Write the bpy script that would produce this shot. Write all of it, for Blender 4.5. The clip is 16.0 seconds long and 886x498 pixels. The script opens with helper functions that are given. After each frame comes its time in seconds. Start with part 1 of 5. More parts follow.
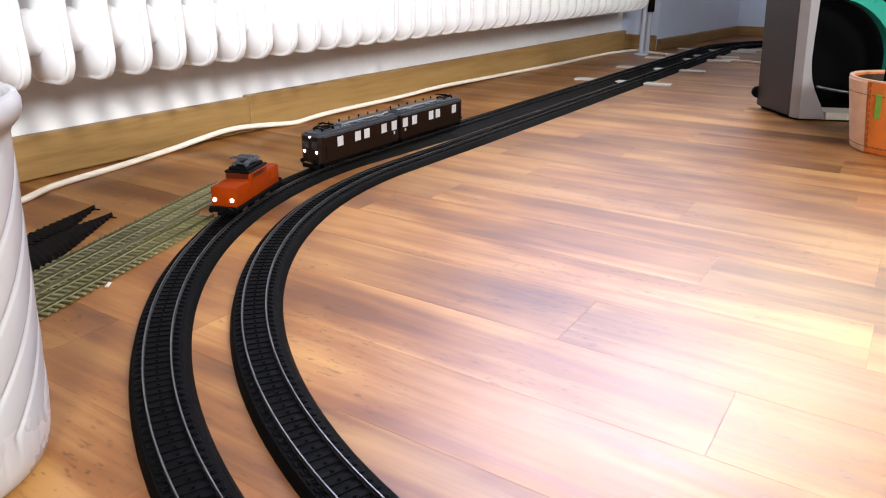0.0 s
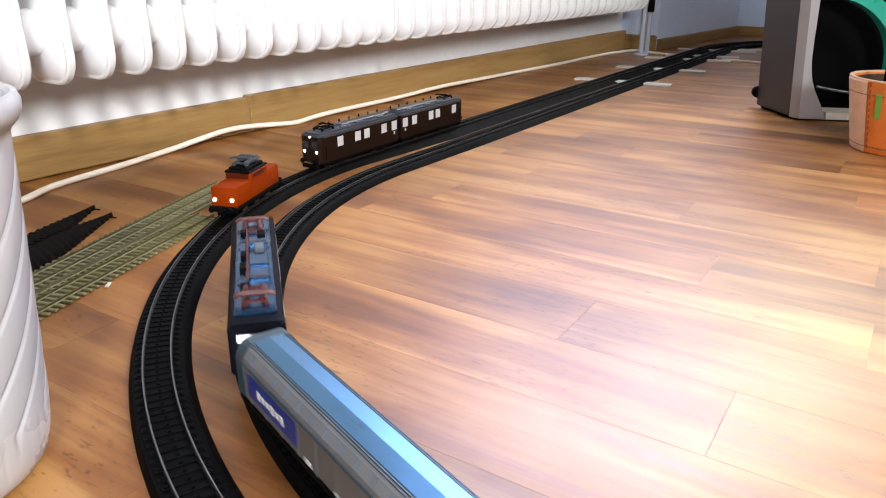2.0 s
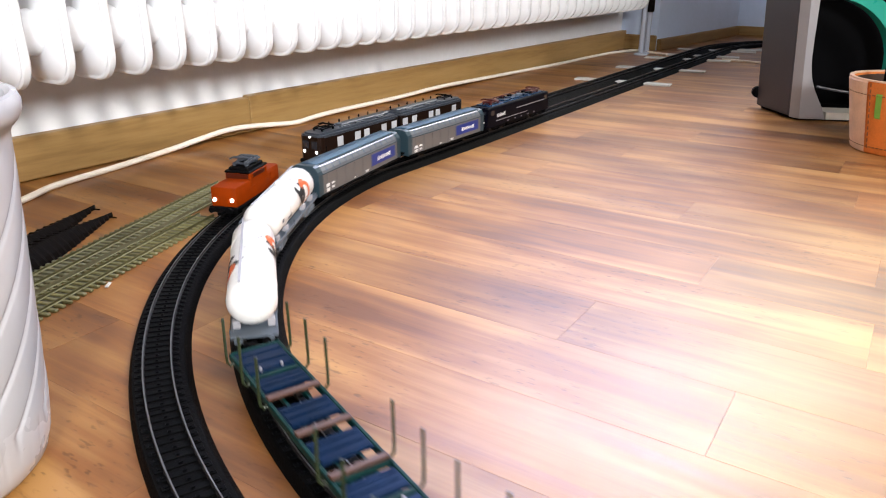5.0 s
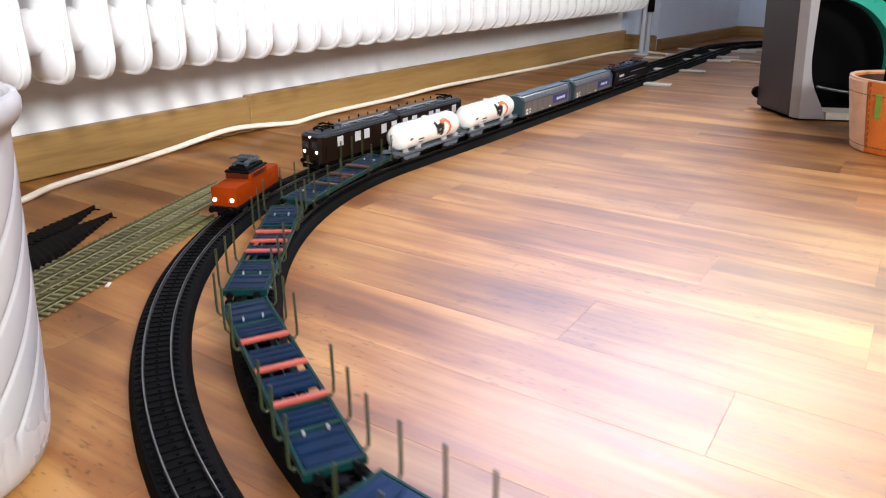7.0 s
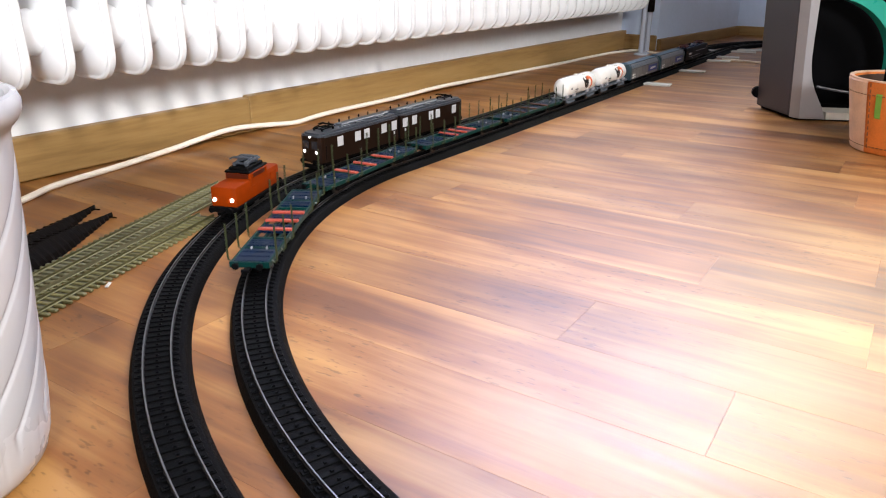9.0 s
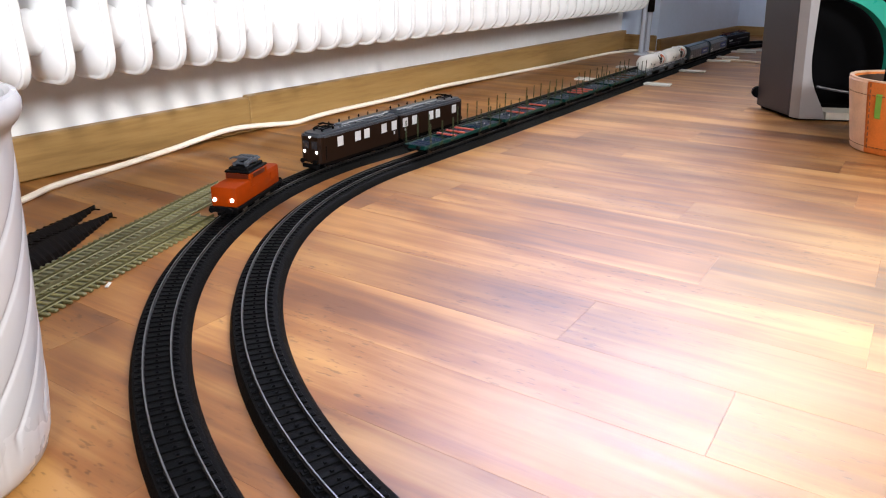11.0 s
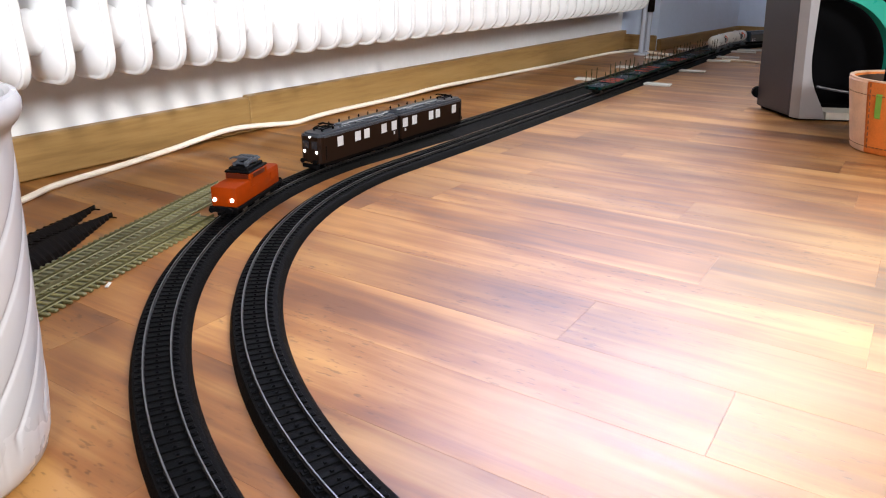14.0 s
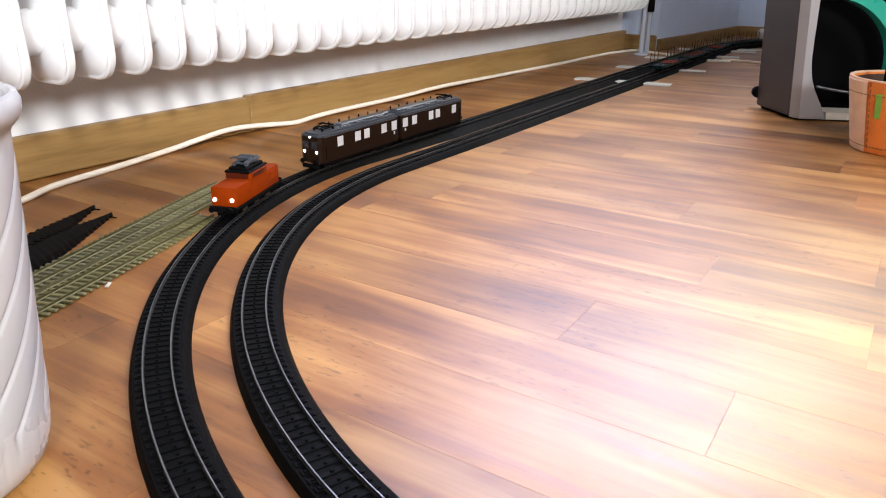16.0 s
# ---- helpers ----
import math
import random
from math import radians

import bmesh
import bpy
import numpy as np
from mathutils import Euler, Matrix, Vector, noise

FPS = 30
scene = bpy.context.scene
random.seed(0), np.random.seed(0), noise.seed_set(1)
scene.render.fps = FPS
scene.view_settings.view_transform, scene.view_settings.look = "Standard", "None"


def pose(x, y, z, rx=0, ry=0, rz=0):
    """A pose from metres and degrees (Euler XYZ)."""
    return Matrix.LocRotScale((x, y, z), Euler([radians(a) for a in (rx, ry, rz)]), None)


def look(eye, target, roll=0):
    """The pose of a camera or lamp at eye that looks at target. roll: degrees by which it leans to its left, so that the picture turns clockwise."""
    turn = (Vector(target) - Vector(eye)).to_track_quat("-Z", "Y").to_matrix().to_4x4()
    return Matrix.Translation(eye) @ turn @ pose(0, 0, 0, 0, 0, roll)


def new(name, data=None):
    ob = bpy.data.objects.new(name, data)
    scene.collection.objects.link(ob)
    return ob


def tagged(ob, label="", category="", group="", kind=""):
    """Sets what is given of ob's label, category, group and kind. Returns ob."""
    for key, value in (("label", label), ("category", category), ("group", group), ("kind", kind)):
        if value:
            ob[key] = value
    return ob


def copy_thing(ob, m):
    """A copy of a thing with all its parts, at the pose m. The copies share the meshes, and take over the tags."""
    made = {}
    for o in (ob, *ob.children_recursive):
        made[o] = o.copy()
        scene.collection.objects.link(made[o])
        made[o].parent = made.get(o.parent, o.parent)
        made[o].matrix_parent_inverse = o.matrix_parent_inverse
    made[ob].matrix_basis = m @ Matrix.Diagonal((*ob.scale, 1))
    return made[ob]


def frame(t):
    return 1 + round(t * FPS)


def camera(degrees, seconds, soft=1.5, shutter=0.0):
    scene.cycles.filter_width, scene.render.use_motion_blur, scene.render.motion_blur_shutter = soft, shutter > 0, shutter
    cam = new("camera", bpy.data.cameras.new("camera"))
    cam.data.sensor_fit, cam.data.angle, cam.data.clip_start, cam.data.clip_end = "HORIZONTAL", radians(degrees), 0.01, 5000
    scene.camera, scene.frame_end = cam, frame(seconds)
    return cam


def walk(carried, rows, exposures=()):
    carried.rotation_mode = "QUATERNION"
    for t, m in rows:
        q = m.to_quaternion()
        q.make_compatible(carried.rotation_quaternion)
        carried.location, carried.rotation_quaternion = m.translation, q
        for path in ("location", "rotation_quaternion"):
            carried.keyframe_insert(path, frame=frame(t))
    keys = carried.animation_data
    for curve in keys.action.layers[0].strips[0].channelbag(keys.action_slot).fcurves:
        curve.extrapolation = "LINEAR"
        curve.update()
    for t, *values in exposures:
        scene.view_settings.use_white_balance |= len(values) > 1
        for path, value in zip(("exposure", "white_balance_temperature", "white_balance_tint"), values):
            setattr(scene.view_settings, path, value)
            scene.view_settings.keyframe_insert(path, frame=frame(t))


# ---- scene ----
cam = camera(63.35, 16.0, soft=1.1, shutter=0.5)
EYE = Vector((0.0, 0.0, 0.2446))
AIM = EYE + Vector((0.7734, 0.51692, -0.36693))
walk(cam, [(0.0, look(EYE, AIM, 0.17)), (16.0, look(EYE, AIM, 0.17))])

# ---- light ----
scene.view_settings.exposure = 0.0
world = bpy.data.worlds.new("sky")
scene.world = world
world.use_nodes = True
_sky = world.node_tree.nodes.new("ShaderNodeTexSky")
_sky.sky_type = "NISHITA"
_sky.sun_disc = False
_sky.sun_elevation, _sky.sun_rotation = radians(38), radians(60)
world.node_tree.links.new(_sky.outputs[0], world.node_tree.nodes["Background"].inputs[0])
world.node_tree.nodes["Background"].inputs[1].default_value = 0.15


def opening_light(name, at, to, w, h, watts, colour, spread=180):
    data = bpy.data.lights.new(name, "AREA")
    data.shape, data.size, data.size_y, data.energy, data.color = "RECTANGLE", w, h, watts, colour
    data.spread = radians(spread)
    ob = new(name, data)
    ob.matrix_world = look(at, to)
    return ob


# daylight in the openings of the windows in the east, northeast and north walls
opening_light("window_daylight_east", (3.05, 0.08, 1.80), (0.95, -0.35, 0.0), 0.84, 0.90, 8.2, (0.98, 0.97, 0.84), 64)
opening_light("window_daylight_northeast", (2.683, 0.715, 1.80), (0.72, -0.25, 0.0), 0.60, 0.90, 6.6, (0.98, 0.92, 1.0), 52)
opening_light("window_daylight_north", (1.70, 0.885, 1.36), (0.35, 0.10, 0.0), 1.10, 0.95, 9.0, (0.56, 0.64, 1.0), 62)
# unseen source in a south opening, inferred from the shadows under the radiator
opening_light("window_daylight_south", (-0.14, -2.10, 2.02), (0.60, 0.80, 0.10), 0.46, 0.46, 13.5, (1.0, 0.97, 0.95), 76)
# fill lamp added in a made-up west opening to brighten wall and radiator
opening_light("window_daylight_west", (-1.64, -1.55, 1.05), (0.70, 0.80, 0.30), 0.56, 0.56, 12.5, (0.97, 0.98, 1.0), 58)

# ---- plan ----
X0, Y0, R0 = 0.7038, 0.5501, 0.5221          # inner track: start of its straight, its line, its radius
X1, Y1, R1 = 0.7007, 0.6167, 0.5756          # outer track
RUN = 1.67                                   # length of the straights
RAIL = 0.0103                                # height of the rail heads


def on_track(s, x0=X0, y0=Y0, r=R0):
    """The point s metres along a track, from the near end of its northern straight, clockwise."""
    if s < 0:
        a = -s / r
        if a <= math.pi:
            return Vector((x0 - r * math.sin(a), y0 - r + r * math.cos(a), 0))
        return Vector((x0 + (-s - math.pi * r), y0 - 2 * r, 0))
    if s <= RUN:
        return Vector((x0 + s, y0, 0))
    a = (s - RUN) / r
    if a <= math.pi:
        return Vector((x0 + RUN + r * math.sin(a), y0 - r + r * math.cos(a), 0))
    return Vector((x0 + RUN - (s - RUN - math.pi * r), y0 - 2 * r, 0))


def on_rails(s, reach, x0=X0, y0=Y0, r=R0):
    """The pose of a vehicle whose middle is at s and whose axles or bogies stand at +-reach."""
    a, b = on_track(s + reach, x0, y0, r), on_track(s - reach, x0, y0, r)
    d, m = a - b, (a + b) / 2
    return pose(m.x, m.y, RAIL, 0, 0, math.degrees(math.atan2(d.y, d.x)))


# ---- materials ----
def material(name, colour, rough=0.5, metal=0.0, vary=0.12, scale=40.0, bump=0.0, bump_scale=200.0, coat=0.0, per_object=0.0, spec=0.5):
    """Plain paint, plastic, metal or plaster with two scales of mottling and a fine relief."""
    mat = bpy.data.materials.new(name)
    mat.use_nodes = True
    nt = mat.node_tree
    b = nt.nodes["Principled BSDF"]
    b.inputs["Metallic"].default_value = metal
    b.inputs["Specular IOR Level"].default_value = spec
    b.inputs["Coat Weight"].default_value = coat
    b.inputs["Coat Roughness"].default_value = 0.15
    tc = nt.nodes.new("ShaderNodeTexCoord")
    big = nt.nodes.new("ShaderNodeTexNoise")
    big.inputs["Scale"].default_value, big.inputs["Detail"].default_value = scale, 5
    fine = nt.nodes.new("ShaderNodeTexNoise")
    fine.inputs["Scale"].default_value, fine.inputs["Detail"].default_value = scale * 9, 3
    mix = nt.nodes.new("ShaderNodeMath")
    mix.operation = "ADD"
    nt.links.new(tc.outputs["Object"], big.inputs["Vector"])
    nt.links.new(tc.outputs["Object"], fine.inputs["Vector"])
    half = nt.nodes.new("ShaderNodeMath")
    half.operation, half.inputs[1].default_value = "MULTIPLY", 0.5
    nt.links.new(fine.outputs["Fac"], half.inputs[0])
    nt.links.new(big.outputs["Fac"], mix.inputs[0])
    nt.links.new(half.outputs[0], mix.inputs[1])
    value = nt.nodes.new("ShaderNodeMapRange")
    value.inputs["From Min"].default_value, value.inputs["From Max"].default_value = 0.45, 1.05
    value.inputs["To Min"].default_value, value.inputs["To Max"].default_value = 1 - vary, 1 + vary
    nt.links.new(mix.outputs[0], value.inputs["Value"])
    out = value.outputs[0]
    if per_object:
        info = nt.nodes.new("ShaderNodeObjectInfo")
        r = nt.nodes.new("ShaderNodeMapRange")
        r.inputs["To Min"].default_value, r.inputs["To Max"].default_value = 1 - per_object, 1 + per_object
        nt.links.new(info.outputs["Random"], r.inputs["Value"])
        m = nt.nodes.new("ShaderNodeMath")
        m.operation = "MULTIPLY"
        nt.links.new(out, m.inputs[0])
        nt.links.new(r.outputs[0], m.inputs[1])
        out = m.outputs[0]
    col = nt.nodes.new("ShaderNodeVectorMath")
    col.operation = "SCALE"
    col.inputs[0].default_value = colour
    nt.links.new(out, col.inputs["Scale"])
    nt.links.new(col.outputs[0], b.inputs["Base Color"])
    rr = nt.nodes.new("ShaderNodeMapRange")
    rr.inputs["To Min"].default_value, rr.inputs["To Max"].default_value = max(0.02, rough - 0.1), min(1, rough + 0.1)
    nt.links.new(big.outputs["Fac"], rr.inputs["Value"])
    nt.links.new(rr.outputs[0], b.inputs["Roughness"])
    if bump:
        bn = nt.nodes.new("ShaderNodeTexNoise")
        bn.inputs["Scale"].default_value, bn.inputs["Detail"].default_value = bump_scale, 4
        nt.links.new(tc.outputs["Object"], bn.inputs["Vector"])
        bp = nt.nodes.new("ShaderNodeBump")
        bp.inputs["Strength"].default_value, bp.inputs["Distance"].default_value = 0.6, bump
        nt.links.new(bn.outputs["Fac"], bp.inputs["Height"])
        nt.links.new(bp.outputs[0], b.inputs["Normal"])
    return mat


def wood(name, dark, mid, light, along, rough=0.35, stretch=14.0, scale=16.0, per_object=True, bump=0.0002, coat=0.0, spec=0.5):
    """Wood whose grain runs along one axis (0, 1, 2) of the object; pieces differ by Object Info's Random."""
    mat = bpy.data.materials.new(name)
    mat.use_nodes = True
    nt = mat.node_tree
    b = nt.nodes["Principled BSDF"]
    b.inputs["Coat Weight"].default_value, b.inputs["Coat Roughness"].default_value = coat, 0.37
    b.inputs["Specular IOR Level"].default_value = spec
    tc = nt.nodes.new("ShaderNodeTexCoord")
    info = nt.nodes.new("ShaderNodeObjectInfo")
    shift = nt.nodes.new("ShaderNodeVectorMath")
    shift.operation = "MULTIPLY_ADD"
    comb = nt.nodes.new("ShaderNodeCombineXYZ")
    for i in range(3):
        nt.links.new(info.outputs["Random"], comb.inputs[i])
    shift.inputs[1].default_value = (37.0, 61.0, 17.0)
    nt.links.new(comb.outputs[0], shift.inputs[0])
    nt.links.new(tc.outputs["Object"], shift.inputs[2])
    mp = nt.nodes.new("ShaderNodeMapping")
    mp.inputs["Scale"].default_value = [scale / stretch if i == along else scale for i in range(3)]
    nt.links.new(shift.outputs[0], mp.inputs["Vector"])
    broad = nt.nodes.new("ShaderNodeTexNoise")
    broad.inputs["Scale"].default_value, broad.inputs["Detail"].default_value, broad.inputs["Distortion"].default_value = 1.6, 3, 0.4
    grain = nt.nodes.new("ShaderNodeTexNoise")
    grain.inputs["Scale"].default_value, grain.inputs["Detail"].default_value, grain.inputs["Roughness"].default_value = 7.0, 6, 0.62
    for n in (broad, grain):
        nt.links.new(mp.outputs[0], n.inputs["Vector"])
    mix = nt.nodes.new("ShaderNodeMix")
    mix.inputs["Factor"].default_value = 0.40
    nt.links.new(broad.outputs["Fac"], mix.inputs["A"])
    nt.links.new(grain.outputs["Fac"], mix.inputs["B"])
    ramp = nt.nodes.new("ShaderNodeValToRGB")
    e = ramp.color_ramp.elements
    e[0].position, e[0].color = 0.345, (*dark, 1)
    e[1].position, e[1].color = 0.655, (*light, 1)
    e.new(0.5).color = (*mid, 1)
    nt.links.new(mix.outputs["Result"], ramp.inputs["Fac"])
    out = ramp.outputs["Color"]
    if per_object:
        r = nt.nodes.new("ShaderNodeMapRange")
        r.inputs["To Min"].default_value, r.inputs["To Max"].default_value = 0.8, 1.16
        nt.links.new(info.outputs["Random"], r.inputs["Value"])
        s = nt.nodes.new("ShaderNodeVectorMath")
        s.operation = "SCALE"
        nt.links.new(out, s.inputs[0])
        nt.links.new(r.outputs[0], s.inputs["Scale"])
        out = s.outputs[0]
    nt.links.new(out, b.inputs["Base Color"])
    rr = nt.nodes.new("ShaderNodeMapRange")
    rr.inputs["To Min"].default_value, rr.inputs["To Max"].default_value = rough - 0.08, rough + 0.1
    nt.links.new(grain.outputs["Fac"], rr.inputs["Value"])
    nt.links.new(rr.outputs[0], b.inputs["Roughness"])
    bp = nt.nodes.new("ShaderNodeBump")
    bp.inputs["Strength"].default_value, bp.inputs["Distance"].default_value = 0.4, bump
    nt.links.new(grain.outputs["Fac"], bp.inputs["Height"])
    nt.links.new(bp.outputs[0], b.inputs["Normal"])
    return mat


def glow(name, colour, strength):
    mat = bpy.data.materials.new(name)
    mat.use_nodes = True
    b = mat.node_tree.nodes["Principled BSDF"]
    b.inputs["Base Color"].default_value = (*colour, 1)
    b.inputs["Emission Color"].default_value = (*colour, 1)
    b.inputs["Emission Strength"].default_value = strength
    return mat


def laminate(name, tones, rough, coat):
    """Printed beech laminate, its boards along y: soft broad bands, drawn-out streaks, short dark pores and pale patches; boards differ in tone."""
    mat = bpy.data.materials.new(name)
    mat.use_nodes = True
    nt = mat.node_tree
    b = nt.nodes["Principled BSDF"]
    b.inputs["Specular IOR Level"].default_value = 0.14
    b.inputs["Coat Weight"].default_value, b.inputs["Coat Roughness"].default_value = coat, 0.36
    tc, info = nt.nodes.new("ShaderNodeTexCoord"), nt.nodes.new("ShaderNodeObjectInfo")
    comb = nt.nodes.new("ShaderNodeCombineXYZ")
    for i in range(3):
        nt.links.new(info.outputs["Random"], comb.inputs[i])
    shift = nt.nodes.new("ShaderNodeVectorMath")
    shift.operation, shift.inputs[1].default_value = "MULTIPLY_ADD", (3.7, 16.1, 1.7)
    nt.links.new(comb.outputs[0], shift.inputs[0])
    nt.links.new(tc.outputs["Object"], shift.inputs[2])

    def noise(sx, sy, detail, rough_=0.5, warp=0.0):
        mp = nt.nodes.new("ShaderNodeMapping")
        mp.inputs["Scale"].default_value = (sx, sy, 1.0)
        nt.links.new(shift.outputs[0], mp.inputs["Vector"])
        t = nt.nodes.new("ShaderNodeTexNoise")
        t.inputs["Scale"].default_value, t.inputs["Detail"].default_value = 1.0, detail
        t.inputs["Roughness"].default_value, t.inputs["Distortion"].default_value = rough_, warp
        nt.links.new(mp.outputs[0], t.inputs["Vector"])
        return t.outputs["Fac"]

    def math_(op, a, c):
        m = nt.nodes.new("ShaderNodeMath")
        m.operation = op
        for k, v in enumerate((a, c)):
            if isinstance(v, float):
                m.inputs[k].default_value = v
            else:
                nt.links.new(v, m.inputs[k])
        return m.outputs[0]

    def ranged(v, f0, f1, t0, t1):
        r = nt.nodes.new("ShaderNodeMapRange")
        for k, x in zip(("From Min", "From Max", "To Min", "To Max"), (f0, f1, t0, t1)):
            r.inputs[k].default_value = x
        nt.links.new(v, r.inputs["Value"])
        return r.outputs[0]

    bands = noise(27.0, 2.2, 2.0, 0.45, 0.5)
    streaks = noise(105.0, 5.5, 4.0, 0.6, 0.8)
    cloud = noise(14.0, 7.0, 3.0)
    total = math_("ADD", math_("MULTIPLY", bands, 0.44), math_("ADD", math_("MULTIPLY", streaks, 0.22), math_("MULTIPLY", cloud, 0.34)))
    ramp = nt.nodes.new("ShaderNodeValToRGB")
    e = ramp.color_ramp.elements
    e[0].position, e[0].color = 0.385, (*tones[0], 1)
    e[1].position, e[1].color = 0.605, (*tones[2], 1)
    e.new(0.48).color = (*tones[1], 1)
    nt.links.new(total, ramp.inputs["Fac"])
    # pores gathered in patches, and the tone of each board
    pores = math_("MULTIPLY", ranged(noise(330.0, 95.0, 2.0), 0.60, 0.70, 0.0, 1.0), ranged(noise(9.0, 6.0, 1.0), 0.48, 0.62, 0.0, 1.0))
    shade = math_("MULTIPLY", ranged(pores, 0.0, 1.0, 1.0, 0.60), ranged(info.outputs["Random"], 0.0, 1.0, 0.80, 1.14))
    out = nt.nodes.new("ShaderNodeVectorMath")
    out.operation = "SCALE"
    nt.links.new(ramp.outputs["Color"], out.inputs[0])
    nt.links.new(shade, out.inputs["Scale"])
    nt.links.new(out.outputs[0], b.inputs["Base Color"])
    nt.links.new(ranged(streaks, 0.3, 0.7, rough - 0.07, rough + 0.08), b.inputs["Roughness"])
    bp = nt.nodes.new("ShaderNodeBump")
    bp.inputs["Strength"].default_value, bp.inputs["Distance"].default_value = 0.35, 0.0002
    nt.links.new(math_("SUBTRACT", streaks, math_("MULTIPLY", pores, 0.8)), bp.inputs["Height"])
    nt.links.new(bp.outputs[0], b.inputs["Normal"])
    return mat


FLOOR = laminate("floor_laminate", ((0.150, 0.050, 0.0115), (0.275, 0.106, 0.0245), (0.465, 0.233, 0.070)), 0.40, 0.42)
SEAM = material("floor_seam", (0.20, 0.075, 0.026), 0.8, vary=0.2, scale=60)
PINE = wood("pine", (0.23, 0.130, 0.044), (0.315, 0.190, 0.066), (0.375, 0.236, 0.092), 0, rough=0.5, stretch=12.0, scale=26.0)
PLASTER = material("plaster", (0.84, 0.85, 0.86), 0.9, vary=0.05, scale=9, bump=0.0008, bump_scale=130)
BLUE_WALL = material("blue_wall_paint", (0.62, 0.73, 0.93), 0.9, vary=0.05, scale=8, bump=0.0006, bump_scale=130)
# for walls out of view, toned down to cut the bounced light
DIM_WALL = material("warm_wall_paint", (0.46, 0.40, 0.34), 0.9, vary=0.05, scale=8)
CEILING = material("ceiling_paint", (0.8, 0.8, 0.78), 0.95, vary=0.03, scale=5)
ENAMEL = material("radiator_enamel", (0.81, 0.82, 0.84), 0.3, vary=0.03, scale=14, bump=0.0002, bump_scale=60)
PIPE_PAINT = material("pipe_paint", (0.46, 0.50, 0.60), 0.35, vary=0.05, scale=30)
CABLE = material("cable_sheath", (0.93, 0.86, 0.74), 0.5, vary=0.05, scale=60)
BALLAST = material("track_bed_plastic", (0.0030, 0.0028, 0.0028), 0.55, spec=0.022, vary=0.35, scale=160, bump=0.0006, bump_scale=900, per_object=0.15)
SLEEPER = material("sleeper_plastic", (0.0026, 0.0027, 0.0032), 0.5, spec=0.03, vary=0.25, scale=200, bump=0.0002, bump_scale=900, per_object=0.25)
STEEL = material("rail_head_steel", (0.17, 0.17, 0.175), 0.40, metal=0.9, vary=0.25, scale=120)
RAIL_SIDE = material("browned_rail", (0.012, 0.010, 0.009), 0.5, vary=0.2, scale=120, spec=0.2)
BRASS = material("old_brass", (0.11, 0.10, 0.04), 0.45, metal=0.5, vary=0.25, scale=140)
OLIVE = material("olive_sleeper_plastic", (0.150, 0.135, 0.052), 0.5, vary=0.25, scale=150, per_object=0.22)
# darker olive: the shade in the gaps between sleepers, put into the colour
OLIVE_GAP_SHADE = material("dark_olive_web", (0.050, 0.046, 0.019), 0.6, vary=0.25, scale=150)
GREY_TIE = material("grey_sleeper_plastic", (0.160, 0.152, 0.080), 0.5, vary=0.25, scale=150, per_object=0.22)
DARK_BROWN = material("dark_brown_plastic", (0.004, 0.0025, 0.002), 0.6, spec=0.04, vary=0.3, scale=120, bump=0.0004, bump_scale=500)
GLAZE = material("white_glaze", (0.52, 0.52, 0.54), 0.25, vary=0.03, scale=12, coat=0.3)
SOIL = material("potting_soil", (0.03, 0.022, 0.016), 0.95, vary=0.5, scale=60, bump=0.003, bump_scale=200)
WHITE_WOOD = material("white_batten_paint", (0.66, 0.65, 0.62), 0.6, vary=0.08, scale=50)

# ---- building blocks ----
def part(name, bm, mat, parent=None, label="", smooth=False, m=None):
    me = bpy.data.meshes.new(name)
    bm.normal_update()
    bm.to_mesh(me)
    bm.free()
    me.materials.append(mat)
    if smooth:
        for p in me.polygons:
            p.use_smooth = True
        me.set_sharp_from_angle(angle=radians(38))
    ob = new(name, me)
    if parent is not None:
        ob.parent = parent
    if m is not None:
        ob.matrix_basis = m
    if label:
        tagged(ob, label)
    return ob


def again(ob, parent, m):
    """Another part on the same mesh."""
    o = new(ob.name.split(".")[0], ob.data)
    o.parent, o.matrix_basis = parent, m
    return o


def box(bm, x, y, z, sx, sy, sz, bevel=0.0, m=None, seg=1):
    """A box with its middle at x, y, z, sized sx, sy, sz."""
    mat = Matrix.Translation((x, y, z)) @ Matrix.Diagonal((sx, sy, sz, 1))
    if m is not None:
        mat = m @ mat
    vs = bmesh.ops.create_cube(bm, size=1, matrix=mat)["verts"]
    if bevel:
        es = list({e for v in vs for e in v.link_edges})
        bmesh.ops.bevel(bm, geom=es, offset=bevel, segments=seg, affect="EDGES", profile=0.5)
    return bm


def rod(bm, a, b, r, n=10, r2=None):
    a, b = Vector(a), Vector(b)
    d = b - a
    m = Matrix.Translation((a + b) / 2) @ d.to_track_quat("Z", "Y").to_matrix().to_4x4()
    bmesh.ops.create_cone(bm, cap_ends=True, segments=n, radius1=r, radius2=r if r2 is None else r2, depth=d.length, matrix=m)
    return bm


